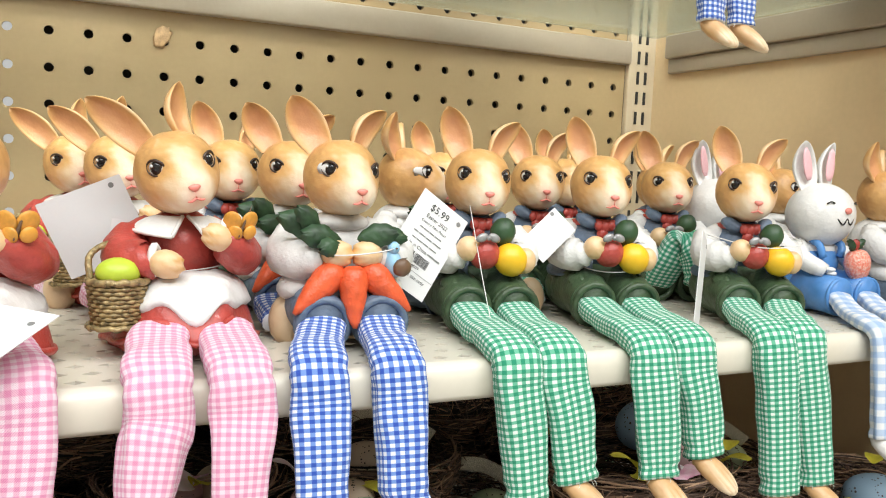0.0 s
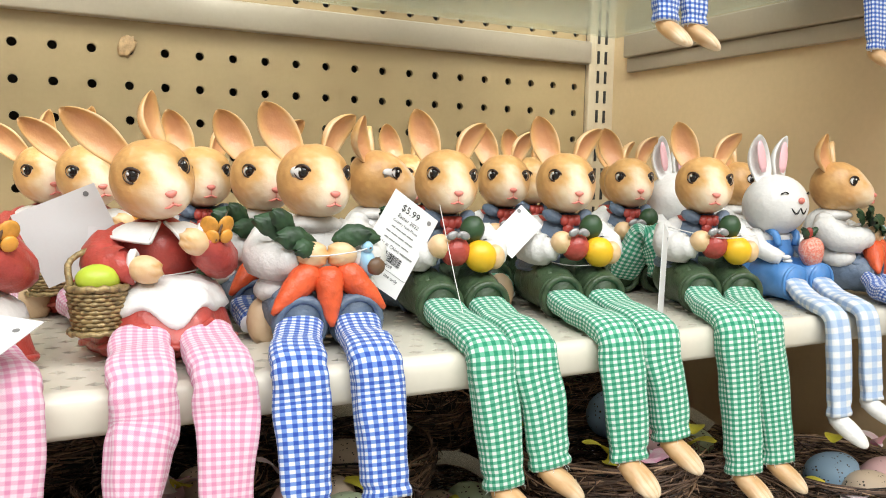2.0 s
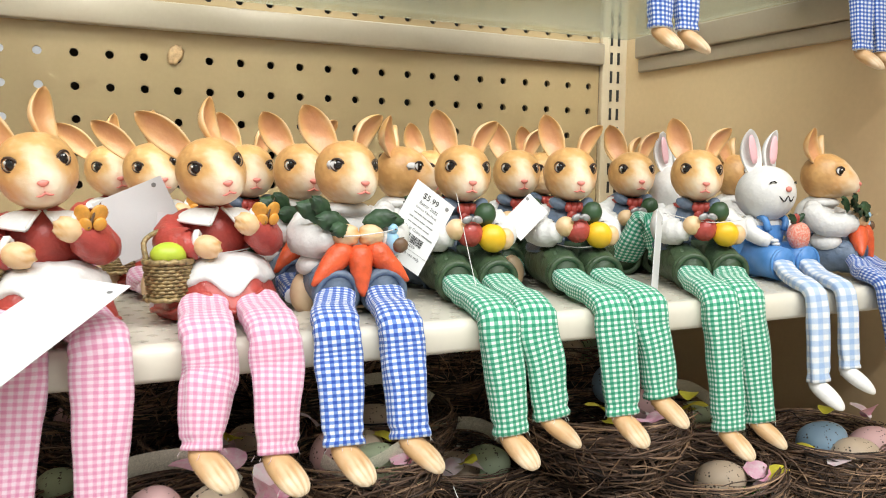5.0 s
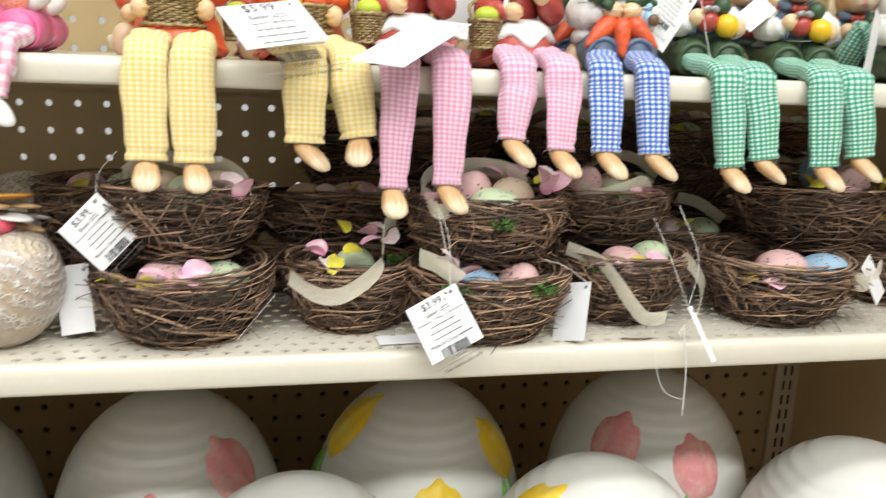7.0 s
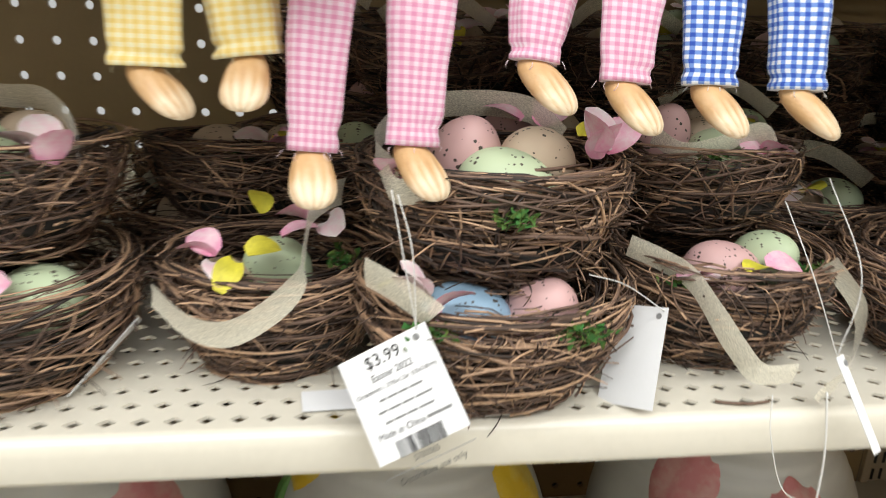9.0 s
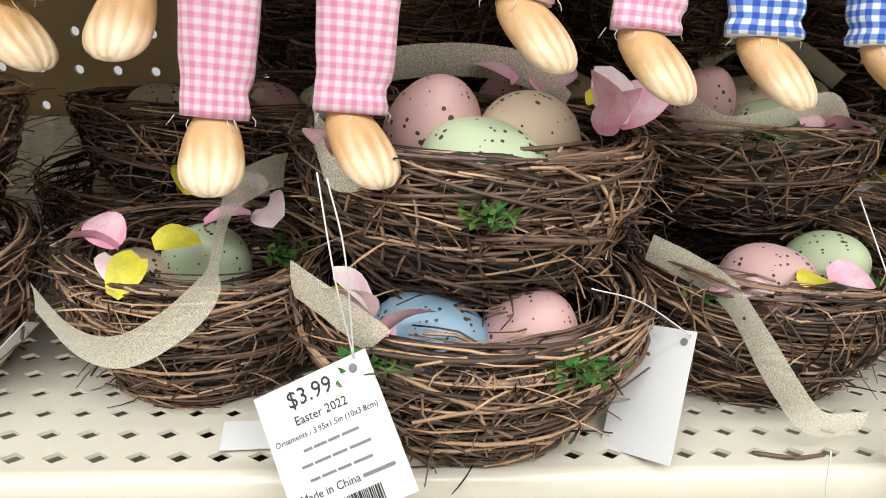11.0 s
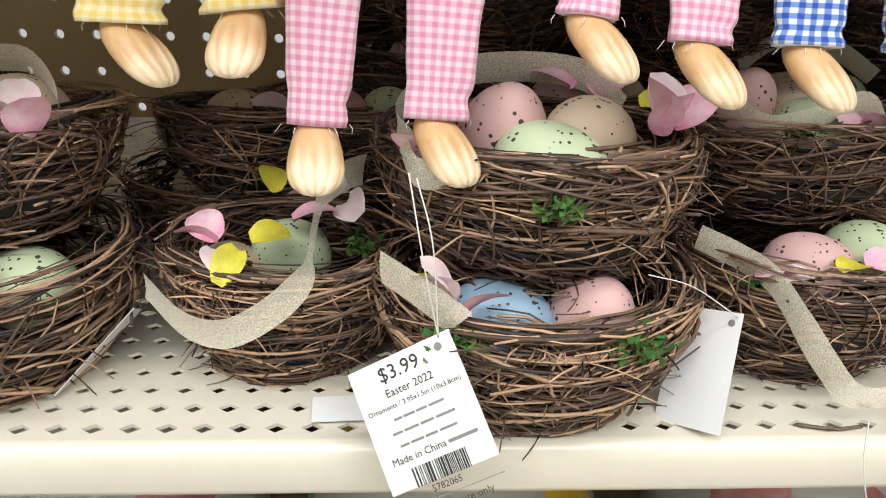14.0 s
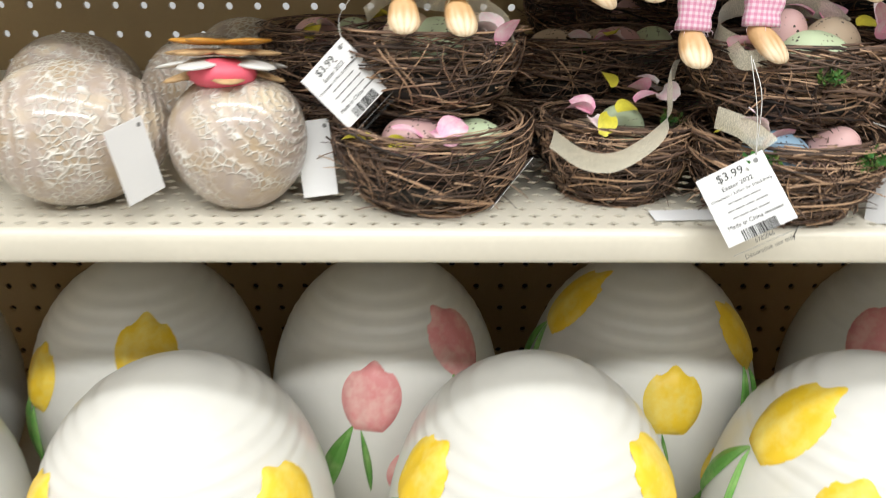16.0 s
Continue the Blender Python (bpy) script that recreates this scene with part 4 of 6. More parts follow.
            # the eye's glint, put in as a small white dot
            ball(bm, c + d * 0.0009 + Vector((-0.0007, 0, 0.0009)), (0.0005, 0.0004, 0.0006), ID[WHITE], 8, 6)
            m3 = look_.to_matrix()
            for up in (1, -1):
                arc = [c + d * 0.0001 + m3 @ Vector((0.0035 * math.cos(a), 0.0007 * math.cos(a) ** 2, up * 0.0028 * math.sin(a))) for a in (math.pi * k / 10 for k in range(11))]
                tube(bm, arc, [(0.00042 if up > 0 else 0.00022) * (0.5 + math.sin(math.pi * k / 10)) for k in range(11)], ID[LID], 6)
        tip = Vector((0, -0.0262, hz - 0.0058))
        ball(bm, tip + Vector((0, 0.0004, 0.0006)), (0.0021, 0.0012, 0.0014), ID[NOSE], 14, 8, Euler((0.2, 0, 0)), lambda p: Vector((p.x * (1 + 0.4 * p.z), p.y, p.z)))
        tube(bm, [tip + Vector((0, 0.0003, -0.0004)), tip + Vector((0, 0.0006, -0.0030))], [0.0003, 0.0003], ID[NOSE], 5)
        for s in (-1, 1):
            tube(bm, curve([tip + Vector((0, 0.0008, -0.0031)), tip + Vector((s * 0.0020, 0.0010, -0.0041)), tip + Vector((s * 0.0044, 0.0030, -0.0036))], 8), [0.0005, 0.0005, 0.0005, 0.00045, 0.0004, 0.0003, 0.0003, 0.0002], ID[NOSE], 5)
    if big:
        for s in (-1, 1):
            ear(bm, (s * 0.0072, 0.000, hz + 0.0145), (s * 0.16, 0.08, 1), 0.0275, 0.0060, fur, tint, blush, s * 0.25, 0.0)
            d = Vector((s * 0.16, 0.08, 1)).normalized()
            line = [Vector((s * 0.0072, -0.0006, hz + 0.0145)) + d * (0.0275 * q) for q in (0.18, 0.3, 0.45, 0.6, 0.75, 0.86)]
            tube(bm, line, [0.0016, 0.0032, 0.0036, 0.0034, 0.0026, 0.0010], ID[BUNNYPINK], 10, 0.25, side=Vector((1, 0, 0)))
    elif lady:
        ear(bm, (-0.0085, 0.000, hz + 0.0105), (-0.72, 0.20, 0.95), 0.0265, 0.0056, fur, tint, blush, -0.5, 0.30)
        ear(bm, (0.0075, 0.001, hz + 0.0120), (0.06, 0.22, 1), 0.0215, 0.0056, fur, tint, blush, 0.85, 0.25)
    elif kind == "blue":
        ear(bm, (-0.0080, 0.000, hz + 0.0115), (-0.52, 0.06, 0.85), 0.0235, 0.0064, fur, tint, blush, -0.25, 0.36)
        ear(bm, (0.0085, 0.001, hz + 0.0110), (0.62, 0.16, 0.80), 0.0225, 0.0060, fur, tint, blush, 0.75, 0.34)
    else:
        ear(bm, (-0.0075, 0.000, hz + 0.0115), (-0.36, 0.06, 0.95), 0.0235, 0.0060, fur, tint, blush, -0.25, 0.36)
        ear(bm, (0.0080, 0.001, hz + 0.0110), (0.55, 0.16, 0.85), 0.0220, 0.0056, fur, tint, blush, 0.75, 0.34)
    bm.verts.ensure_lookup_table()
    pivot = Vector((0, -0.002, hz - 0.010))
    turn = Matrix.Rotation(radians(head[0]), 3, "Z") @ Matrix.Rotation(radians(head[1]), 3, "Y")
    for v in bm.verts[first:]:
        v.co = pivot + turn @ (v.co - pivot)

    # --- cloth legs and feet ---
    nose = pivot + turn @ (Vector((0, -0.0225 if big else -0.0262, hz + (0.003 if big else -0.0056))) - pivot)
    spin = Matrix.Rotation(radians(yaw), 3, "Z")
    origin = Vector((nose_x, nose_y, base)) - spin @ Vector((nose.x, nose.y, 0))
    cloth = {"pink": G_PINK, "blue": G_BLUE, "green": G_GREEN, "yellow": G_YELLOW, "white": G_STRIPE, "plush": G_PINKWIDE}[kind]
    thick = {"white": 0.0074, "plush": 0.0096, "blue": 0.0095, "green": 0.0098, "yellow": 0.0108}.get(kind, 0.0104)

    def local(x_, y_, z_):
        return spin.transposed() @ (Vector((x_, y_, base + z_)) - origin)

    for i, s in enumerate((-1, 1)):
        start = Vector((s * 0.0112, -0.0285, 0.0108))
        if legs:
            kx, hx, low = legs[i]
            flat_z = thick * 0.50
            mid_x = (spin @ start + origin).x
            mid_y = (spin @ start + origin).y
            lay = [local(mid_x + (kx - mid_x) * q, mid_y + (front - mid_y) * q, flat_z + 0.003 * (1 - q)) for q in (0.45, 0.85)] if mid_y - front > 0.018 else [local((mid_x + kx) / 2, (mid_y + front) / 2, flat_z + 0.002)]
            pts = [start] + lay + [local(kx, front - 0.0042, 0.0012), local(kx, front - 0.0072, -0.009), local(kx + (hx - kx) * 0.4, front - 0.0076 - out * 0.4, low * 0.45), local(kx + (hx - kx) * 0.8, front - 0.0078 - out * 0.8, low * 0.8), local(hx, front - 0.0080 - out, low)]
        elif bent:
            pts = [start] + [start + Vector(q) for q in ((0.004, -0.010, 0.014), (0.010, -0.016, 0.026), (0.016, -0.020, 0.018), (0.018, -0.022, 0.004))]
        else:
            pts = [start, (s * 0.013, -0.036, 0.0100), (s * 0.014, -0.046, 0.0080), (s * 0.015, -0.056, 0.0068)]
        n, seg = 44, 24
        line = curve(pts, n)
        ph = rnd.uniform(0, 6)
        rad = [thick * (0.94 + 0.06 * math.sin(math.pi * k / (n - 1)) - {"yellow": 0.06, "pink": 0.25, "plush": 0.2}.get(kind, 0.10) * smooth_step(0.50, 1.0, k / (n - 1))) for k in range(n)]
        rad[0] *= 0.90
        if kind in ("white",):
            rad = [thick * 0.95] * n
        rings = tube(bm, line, rad, ID[cloth], seg, 0.50, uv=uv)
        for k, ring in enumerate(rings):
            q = k / (n - 1)
            mid = sum((v.co for v in ring), Vector()) / len(ring)
            hang = smooth_step(0.4, 0.6, q)
            for j, v in enumerate(ring):
                ang = 2 * math.pi * j / seg
                # flat, squared-off cloth with long soft folds and creases at the knee and ankle
                square = 1 + 0.16 * math.sin(2 * ang) ** 2
                fold = (0.07 * math.sin(3 * ang + ph + 2.5 * q) + 0.05 * math.sin(5 * ang - ph + 6 * q)) * hang
                crease = 0.055 * math.sin(q * 60 + 2.0 * math.sin(ang + ph)) * (math.exp(-((q - 0.93) / 0.06) ** 2) + 0.7 * math.exp(-((q - 0.42) / 0.08) ** 2))
                w = 0.13 * noise.noise(Vector((v.co.x * 120 + nose_x * 50, v.co.y * 120, v.co.z * 60 + s * 9)))
                stitch = -0.05 * math.exp(-((k - n + 4) / 1.0) ** 2) + 0.04 * (k >= n - 2)
                v.co = mid + (v.co - mid) * (square + fold + crease + w + stitch)
        e = line[-1]
        ft = ID[WHITE] if big else ID[FOOT]
        f0 = len(bm.verts)
        if legs:
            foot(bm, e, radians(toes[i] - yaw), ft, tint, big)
            # loose threads at the hem
            for k in range(5 if not big else 0):
                a = rnd.uniform(0, 6.283)
                p = e + Vector((math.cos(a) * thick * 0.8, math.sin(a) * thick * 0.45, 0.0004))
                tube(bm, [p, p + Vector((math.cos(a) * 0.0008, -0.0004, -0.0010)), p + Vector((math.cos(a) * 0.0012 + rnd.uniform(-0.001, 0.001), -0.0004, -0.0022))], [0.00012] * 3, ID[cloth], 3)
        else:
            ball(bm, e + Vector((0, -0.004, 0.0015)), (0.0074, 0.0055, 0.0105), ft, 14, 10)
            bm.verts.ensure_lookup_table()
            for v in bm.verts[f0:]:
                v[tint] = 0.75
    bmesh.ops.recalc_face_normals(bm, faces=bm.faces)
    ob = part("rabbit_figurine", bm, MATS)
    ob.matrix_world = Matrix.Translation(origin) @ spin.to_4x4()
    return tagged(ob, label or LABELS[kind], "figurine", "shelf-sitter rabbits")


LABELS = {
    "pink": "resin rabbit in red dress and white apron, pink gingham legs",
    "blue": "resin rabbit with white shirt, orange carrots and blue gingham legs",
    "green": "resin rabbit in slate vest holding painted eggs, green gingham legs",
    "yellow": "resin rabbit in orange dress with basket, yellow gingham legs",
    "white": "white resin rabbit in blue overalls with striped cloth legs",
    "plush": "white rabbit in pink dress with wide pink gingham legs",
}
# front row: where the nose is, how it faces, and where its legs hang
rabbit("plush", -0.440, -0.345, 0, ((-0.4544, -0.4540, -0.0285), (-0.4337, -0.4352, -0.0211)), toes=(60, 50))
rabbit("yellow", -0.3545, -0.345, 2, ((-0.3641, -0.3646, -0.0515), (-0.3408, -0.3410, -0.0524)), head=(-4, 3), toes=(4, 14))
rabbit("yellow", -0.2865, -0.345, 0, ((-0.2844, -0.2854, -0.0414), (-0.2610, -0.2565, -0.0379)), head=(-6, 5), toes=(58, -6))
rabbit("pink", -0.2230, -0.348, 0, ((-0.2345, -0.2390, -0.0640), (-0.2062, -0.2095, -0.0621)), out=0.012, head=(4, -9), toes=(4, 34))
rabbit("pink", -0.1520, -0.337, 2, ((-0.1680, -0.1730, -0.0370), (-0.1425, -0.1455, -0.0425)), out=0.010, head=(4, -12), toes=(40, 34))
rabbit("blue", -0.0899, -0.338, -5, ((-0.1165, -0.1180, -0.0430), (-0.0875, -0.0885, -0.0439)), out=0.010, head=(9, 0), toes=(32, 52))
rabbit("green", -0.0253, -0.322, -9, ((-0.0400, -0.0364, -0.0512), (-0.0205, -0.0149, -0.0466)), head=(-4, 2), toes=(26, 62))
rabbit("green", 0.0424, -0.322, -14, ((0.0241, 0.0265, -0.0502), (0.0460, 0.0505, -0.0444)), head=(-4, 2), toes=(22, 34))
rabbit("green", 0.1184, -0.338, -22, ((0.0942, 0.0973, -0.0677), (0.1129, 0.1201, -0.0659)), head=(-7, 2), toes=(24, 44))
rabbit("white", 0.1985, -0.328, 0, ((0.1656, 0.1645, -0.0492), (0.1906, 0.1894, -0.0439)), toes=(20, 44))
rabbit("blue", 0.2640, -0.328, 28, ((0.2267, 0.2287, -0.0384), (0.2540, 0.2560, -0.0400)), toes=(40, 50))
# rows behind
for kind, bx, by, turn, ht in (
        ("pink", -0.166, -0.232, 8, 0), ("green", -0.118, -0.240, 0, 0), ("blue", -0.098, -0.283, 0, 0), ("blue", -0.016, -0.262, 40, 20),
        ("green", 0.044, -0.260, -18, 0), ("green", 0.130, -0.268, -22, 0), ("white", 0.180, -0.268, 10, 0), ("pink", -0.300, -0.262, 0, 0),
        ("yellow", -0.372, -0.262, 0, 0), ("green", 0.100, -0.215, 0, 0), ("blue", 0.250, -0.262, 30, 0), ("green", 0.020, -0.205, 10, 0),
        ("pink", -0.185, -0.190, 6, 0), ("green", 0.185, -0.210, 6, 0), ("plush", -0.452, -0.265, 0, 0)):
    rabbit(kind, bx, by, turn, head=(ht, -10 if kind == "pink" else 0), bent=kind == "green" and abs(bx - 0.130) < 0.001)
# on the glass shelf above
for bx in (0.114, 0.290):
    rabbit("blue", bx, -0.292, 4, ((bx - 0.011, bx - 0.011, -0.060), (bx + 0.009, bx + 0.009, -0.060)), base=1.356, front=-0.300, label="resin rabbit with blue gingham legs on the glass shelf", toes=(20, 40))


# ---------------- twig nests with eggs ----------------
def nest_mesh(seed, radius, height, count):
    """A woven bowl: hundreds of bent twigs wound round a bowl's profile."""
    r = random.Random(seed)
    bm = bmesh.new()

    def at(ang, lev, out):
        # lev 0..1 from foot to rim; above 1 it turns inwards
        prof = radius * (0.66 + 0.36 * math.sin(min(1.25, lev) * 0.5 * math.pi))
        rr = prof + out
        return Vector((rr * math.cos(ang), rr * math.sin(ang), height * min(lev, 1.12)))

    def twig(pts, thick):
        seg = 4 if thick > 0.0005 else 3
        n = len(pts)
        tube(bm, pts, [thick * (1 - 0.35 * abs(2 * k / (n - 1) - 1)) for k in range(n)], 0, seg, side=Vector((0.3, 0.2, 1)))

    for i in range(count):
        a0, span = r.uniform(0, 6.283), r.uniform(0.5, 2.6)
        l0, slope = r.uniform(0.0, 1.10), r.uniform(-0.55, 0.55)
        out = r.uniform(-0.004, 0.0022) if i % 4 else r.uniform(-0.014, -0.004)
        n = max(6, int(span * 6))
        ph, am = r.uniform(0, 6), r.uniform(0.0004, 0.0022)
        sg = r.choice((-1, 1))
        pts = []
        for k in range(n):
            q = k / (n - 1)
            lev = min(1.14, max(-0.02, l0 + slope * q + 0.07 * math.sin(ph + 5 * q)))
            fly = 0.006 * max(0, q - 0.82) / 0.18 * r.random()
            pts.append(at(a0 + sg * span * q, lev, out + am * math.sin(ph + 7 * q) + fly))
        twig(pts, r.choice((r.uniform(0.00026, 0.00044), r.uniform(0.00034, 0.00060), r.uniform(0.00048, 0.00084))))
    for i in range(count // 7):   # binding twigs that run over the rim and down
        a0 = r.uniform(0, 6.283)
        pts = [at(a0 + 0.22 * math.sin(k * 0.5 + i), 1.15 - k * 0.16 if k else 1.0, (-0.006 if k == 0 else 0.001 + 0.0015 * r.random())) for k in range(7)]
        twig(pts, r.uniform(0.0003, 0.0006))
    for i in range(count // 10):   # loose ends
        a0 = r.uniform(0, 6.283)
        p = at(a0, r.uniform(0, 1.05), 0)
        d = Vector((math.cos(a0), math.sin(a0), r.uniform(-0.5, 0.8)))
        t = Vector((-math.sin(a0), math.cos(a0), 0)) * r.uniform(-1.4, 1.4)
        twig([p + (d + t) * (0.0035 * k) + Vector((0, 0, -0.00035 * k * k)) for k in range(4)], r.uniform(0.00022, 0.00040))
    # inner bed: a near-black lens that stands in for the bowl's deep shade
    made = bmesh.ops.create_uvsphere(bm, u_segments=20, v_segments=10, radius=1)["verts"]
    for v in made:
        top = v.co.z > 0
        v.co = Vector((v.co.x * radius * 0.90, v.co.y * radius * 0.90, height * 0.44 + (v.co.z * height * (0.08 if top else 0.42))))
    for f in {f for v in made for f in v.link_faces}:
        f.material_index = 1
    me = bpy.data.meshes.new("bowl")
    for v in bm.verts:
        v.co.z = max(v.co.z, -0.0012)
    bm.to_mesh(me)
    bm.free()
    me.materials.append(TWIG)
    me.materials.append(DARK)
    me.shade_smooth()
    return me


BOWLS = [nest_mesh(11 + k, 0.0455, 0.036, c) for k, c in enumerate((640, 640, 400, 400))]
EGG_MESH = {}
for mat_, key in ((EGG_PINK, "pink"), (EGG_TAN, "tan"), (EGG_MINT, "mint"), (EGG_BLUE, "blue")):
    bm = bmesh.new()
    ball(bm, (0, 0, 0), (0.0126, 0.0126, 0.0160), 0, 24, 16, None, lambda p: Vector((p.x * (1 - 0.14 * p.z), p.y * (1 - 0.14 * p.z), p.z)))
    me = bpy.data.meshes.new("egg")
    bm.to_mesh(me)
    bm.free()
    me.materials.append(mat_)
    me.shade_smooth()
    EGG_MESH[key] = me


def petal_mesh(name, mat_, wide, long):
    bm = bmesh.new()
    rows_ = []
    for i in range(7):
        q = i / 6
        w = wide * math.sin(math.pi * (0.12 + 0.80 * q)) ** 0.7
        rows_.append([bm.verts.new((w * s, long * q, 0.0022 * math.sin(q * 2.6) + 0.0018 * s * s * (1 - q) - 0.002 * q * q)) for s in (-1, -0.5, 0, 0.5, 1)])
    for a, b in zip(rows_, rows_[1:]):
        for j in range(4):
            bm.faces.new((a[j], a[j + 1], b[j + 1], b[j]))
    me = bpy.data.meshes.new(name)
    bm.to_mesh(me)
    bm.free()
    me.materials.append(mat_)
    me.shade_smooth()
    return me


PETALS = {"pink": petal_mesh("petal", PETAL_PINK, 0.0066, 0.0150), "white": petal_mesh("petal", PETAL_WHITE, 0.0066, 0.0150), "yellow": petal_mesh("petal", PETAL_YELLOW, 0.0056, 0.0140)}


def ribbon(points, wide, parent=None, name="ribbon", twist=0.0, up=Vector((0, -0.3, 1)), count=26):
    bm = bmesh.new()
    line = curve(points, count)
    prev = None
    for i, p in enumerate(line):
        d = (line[min(i + 1, count - 1)] - line[max(i - 1, 0)]).normalized()
        w = (up - d * up.dot(d))
        w = w.normalized() if w.length > 1e-3 else d.orthogonal()
        w = Matrix.Rotation(twist * i / count, 3, d) @ w
        now = [bm.verts.new(p + w * wide * s + d.cross(w) * 0.0006 * (1 - s * s * 4)) for s in (-0.5, -0.2, 0.2, 0.5)]
        if prev:
            for j in range(3):
                bm.faces.new((prev[j], prev[j + 1], now[j + 1], now[j]))
        prev = now
    return part(name, bm, RIBBON, parent, "sheer cream organza ribbon" if parent else "")


def moss(parent, at_, wide, seed):
    r = random.Random(seed)
    bm = bmesh.new()
    for i in range(70):
        p = Vector(at_) + Vector((r.gauss(0, wide), r.gauss(0, wide * 0.5), r.gauss(0, wide * 0.4)))
        d = Vector((r.uniform(-1, 1), r.uniform(-1, 0.6), r.uniform(-0.4, 1))).normalized() * 0.0032
        side_ = Vector((r.uniform(-1, 1), r.uniform(-1, 1), r.uniform(-1, 1))) * 0.0007
        q = p + d * 0.5 + side_ * 2
        a, b, c, e = bm.verts.new(p - side_), bm.verts.new(p + side_), bm.verts.new(q + side_), bm.verts.new(p + d)
        bm.faces.new((a, b, c))
        bm.faces.new((a, c, e))
    return part("moss", bm, MOSS, parent, "tuft of dyed green moss", smooth=False)


def nest(x, y, z, yaw=0, tilt=(0, 0), size=1.0, bowl=0, eggs=(), petals=(), moss_at=(), ribbons=(), label="", tall=1.0, hung=()):
    top = thing("twig_nest", label or "dark twig nest with speckled eggs and cloth petals", "nest", "twig nests", m := pose(x, y, z, tilt[0], tilt[1], 0) @ Matrix.Diagonal((size, size, size * tall, 1)))
    b = new("bowl", BOWLS[bowl])
    b.parent = top
    b.rotation_euler = (0, 0, radians(yaw))
    for key, ex, ey, ez, rx, rz in eggs:
        e = new("egg", EGG_MESH[key])
        e.parent = top
        e.matrix_local = pose(ex, ey, ez, rx, 0, rz)
    for key, ex, ey, ez, rx, ry, rz in petals:
        e = new("petal", PETALS[key])
        e.parent = top
        e.matrix_local = pose(ex, ey, ez, rx, ry, rz)
    for k, (mx, my, mz, mw) in enumerate(moss_at):
        moss(top, (mx, my, mz), mw, int(x * 999) + k)
    for pts, wide in ribbons:
        ribbon(pts, wide, top)
    for pts, wide in hung:   # ribbons given by where they run in the shelf
        ribbon([m.inverted() @ Vector(p) for p in pts], wide / size, top, count=48)
    return top


def spray(cx, cy, cz, keys, seed):
    """Cloth petals in a loose flower round a point."""
    r = random.Random(seed)
    return [(k, cx, cy, cz, r.uniform(-35, 35), r.uniform(-30, 30), 360 * i / len(keys) + r.uniform(-25, 25)) for i, k in enumerate(keys)]


# the pair that the camera stops at
nest(-0.176, -0.3605, S2, 40, (0, 0), 1.02, 0,
     (("blue", -0.013, -0.020, 0.031, 80, 70), ("pink", 0.013, -0.021, 0.0325, 40, 20)),
     [("white", -0.030, -0.036, 0.044, 55, 10, 150), ("white", -0.028, -0.038, 0.046, 60, -10, 95), ("pink", -0.026, -0.038, 0.040, 40, -30, 250), ("yellow", -0.028, -0.018, 0.041, 10, 20, 100), ("pink", -0.025, -0.034, 0.034, -20, 40, -60)],
     ((-0.026, -0.041, 0.036, 0.0040), (0.021, -0.0445, 0.036, 0.0046)),
     (([(-0.046, -0.030, 0.052), (-0.038, -0.038, 0.050), (-0.031, -0.041, 0.046), (-0.026, -0.042, 0.042)], 0.011),))
nest(-0.1765, -0.3525, S2 + 0.0415, 150, (-3, 0), 1.02, 1,
     (("pink", -0.012, -0.012, 0.040, 35, 20), ("tan", 0.012, -0.013, 0.0385, 70, -40), ("mint", -0.001, -0.027, 0.0335, 88, 75)),
     [("pink", 0.031, -0.024, 0.0420, 60, 10, 200), ("white", 0.031, -0.022, 0.0440, 70, 0, 20), ("pink", 0.028, -0.026, 0.0450, 65, -15, 120), ("pink", 0.033, -0.020, 0.0440, 50, 30, 300)] + [("pink", 0.010, 0.004, 0.050, 20, 0, 60), ("pink", 0.018, 0.008, 0.048, 30, 20, -40), ("yellow", 0.030, 0.0, 0.046, 0, 25, -80), ("pink", -0.036, -0.030, 0.036, 40, 0, 170)],
     ((-0.002, -0.0490, 0.028, 0.0030),),
     (([(-0.036, -0.034, 0.038), (-0.042, -0.015, 0.044), (-0.028, 0.012, 0.052), (-0.004, 0.016, 0.055), (0.016, 0.010, 0.053), (0.024, -0.002, 0.045)], 0.010),
      ([(-0.040, -0.030, 0.040), (-0.036, -0.036, 0.034), (-0.026, -0.040, 0.036)], 0.009)))
nest(-0.2560, -0.3380, S2, 10, (-2, 2), 0.86, 0,
     (("mint", 0.001, -0.004, 0.0340, 70, -60), ("tan", -0.020, -0.010, 0.0270, 80, 60)),
     [("pink", -0.022, -0.026, 0.0440, 20, 25, 105), ("pink", -0.022, -0.026, 0.0450, 25, -20, 40), ("white", -0.022, -0.028, 0.0430, -10, 0, 200), ("yellow", -0.013, -0.034, 0.0450, -30, -20, 165), ("yellow", -0.009, -0.032, 0.0470, 10, 20, 300),
      ("yellow", -0.006, 0.000, 0.0540, 30, 10, 20), ("white", 0.016, -0.004, 0.0560, -10, 20, -30), ("white", 0.020, -0.004, 0.0570, 10, 0, 60), ("pink", 0.004, -0.020, 0.0500, 20, 0, 280), ("pink", 0.014, -0.006, 0.0540, 20, 30, 130), ("white", 0.022, -0.008, 0.0540, 0, 40, 200)],
     ((0.030, -0.010, 0.040, 0.004), (-0.012, -0.032, 0.037, 0.002)), tall=1.18,
     hung=(([(-0.2290, -0.345, 1.0555), (-0.2343, -0.354, 1.0560), (-0.2400, -0.370, 1.0552), (-0.2419, -0.3815, 1.0466), (-0.2438, -0.3865, 1.0375), (-0.2529, -0.3875, 1.0275), (-0.2666, -0.3860, 1.0194), (-0.2801, -0.3790, 1.0189), (-0.2935, -0.3680, 1.0259)], 0.0088),))
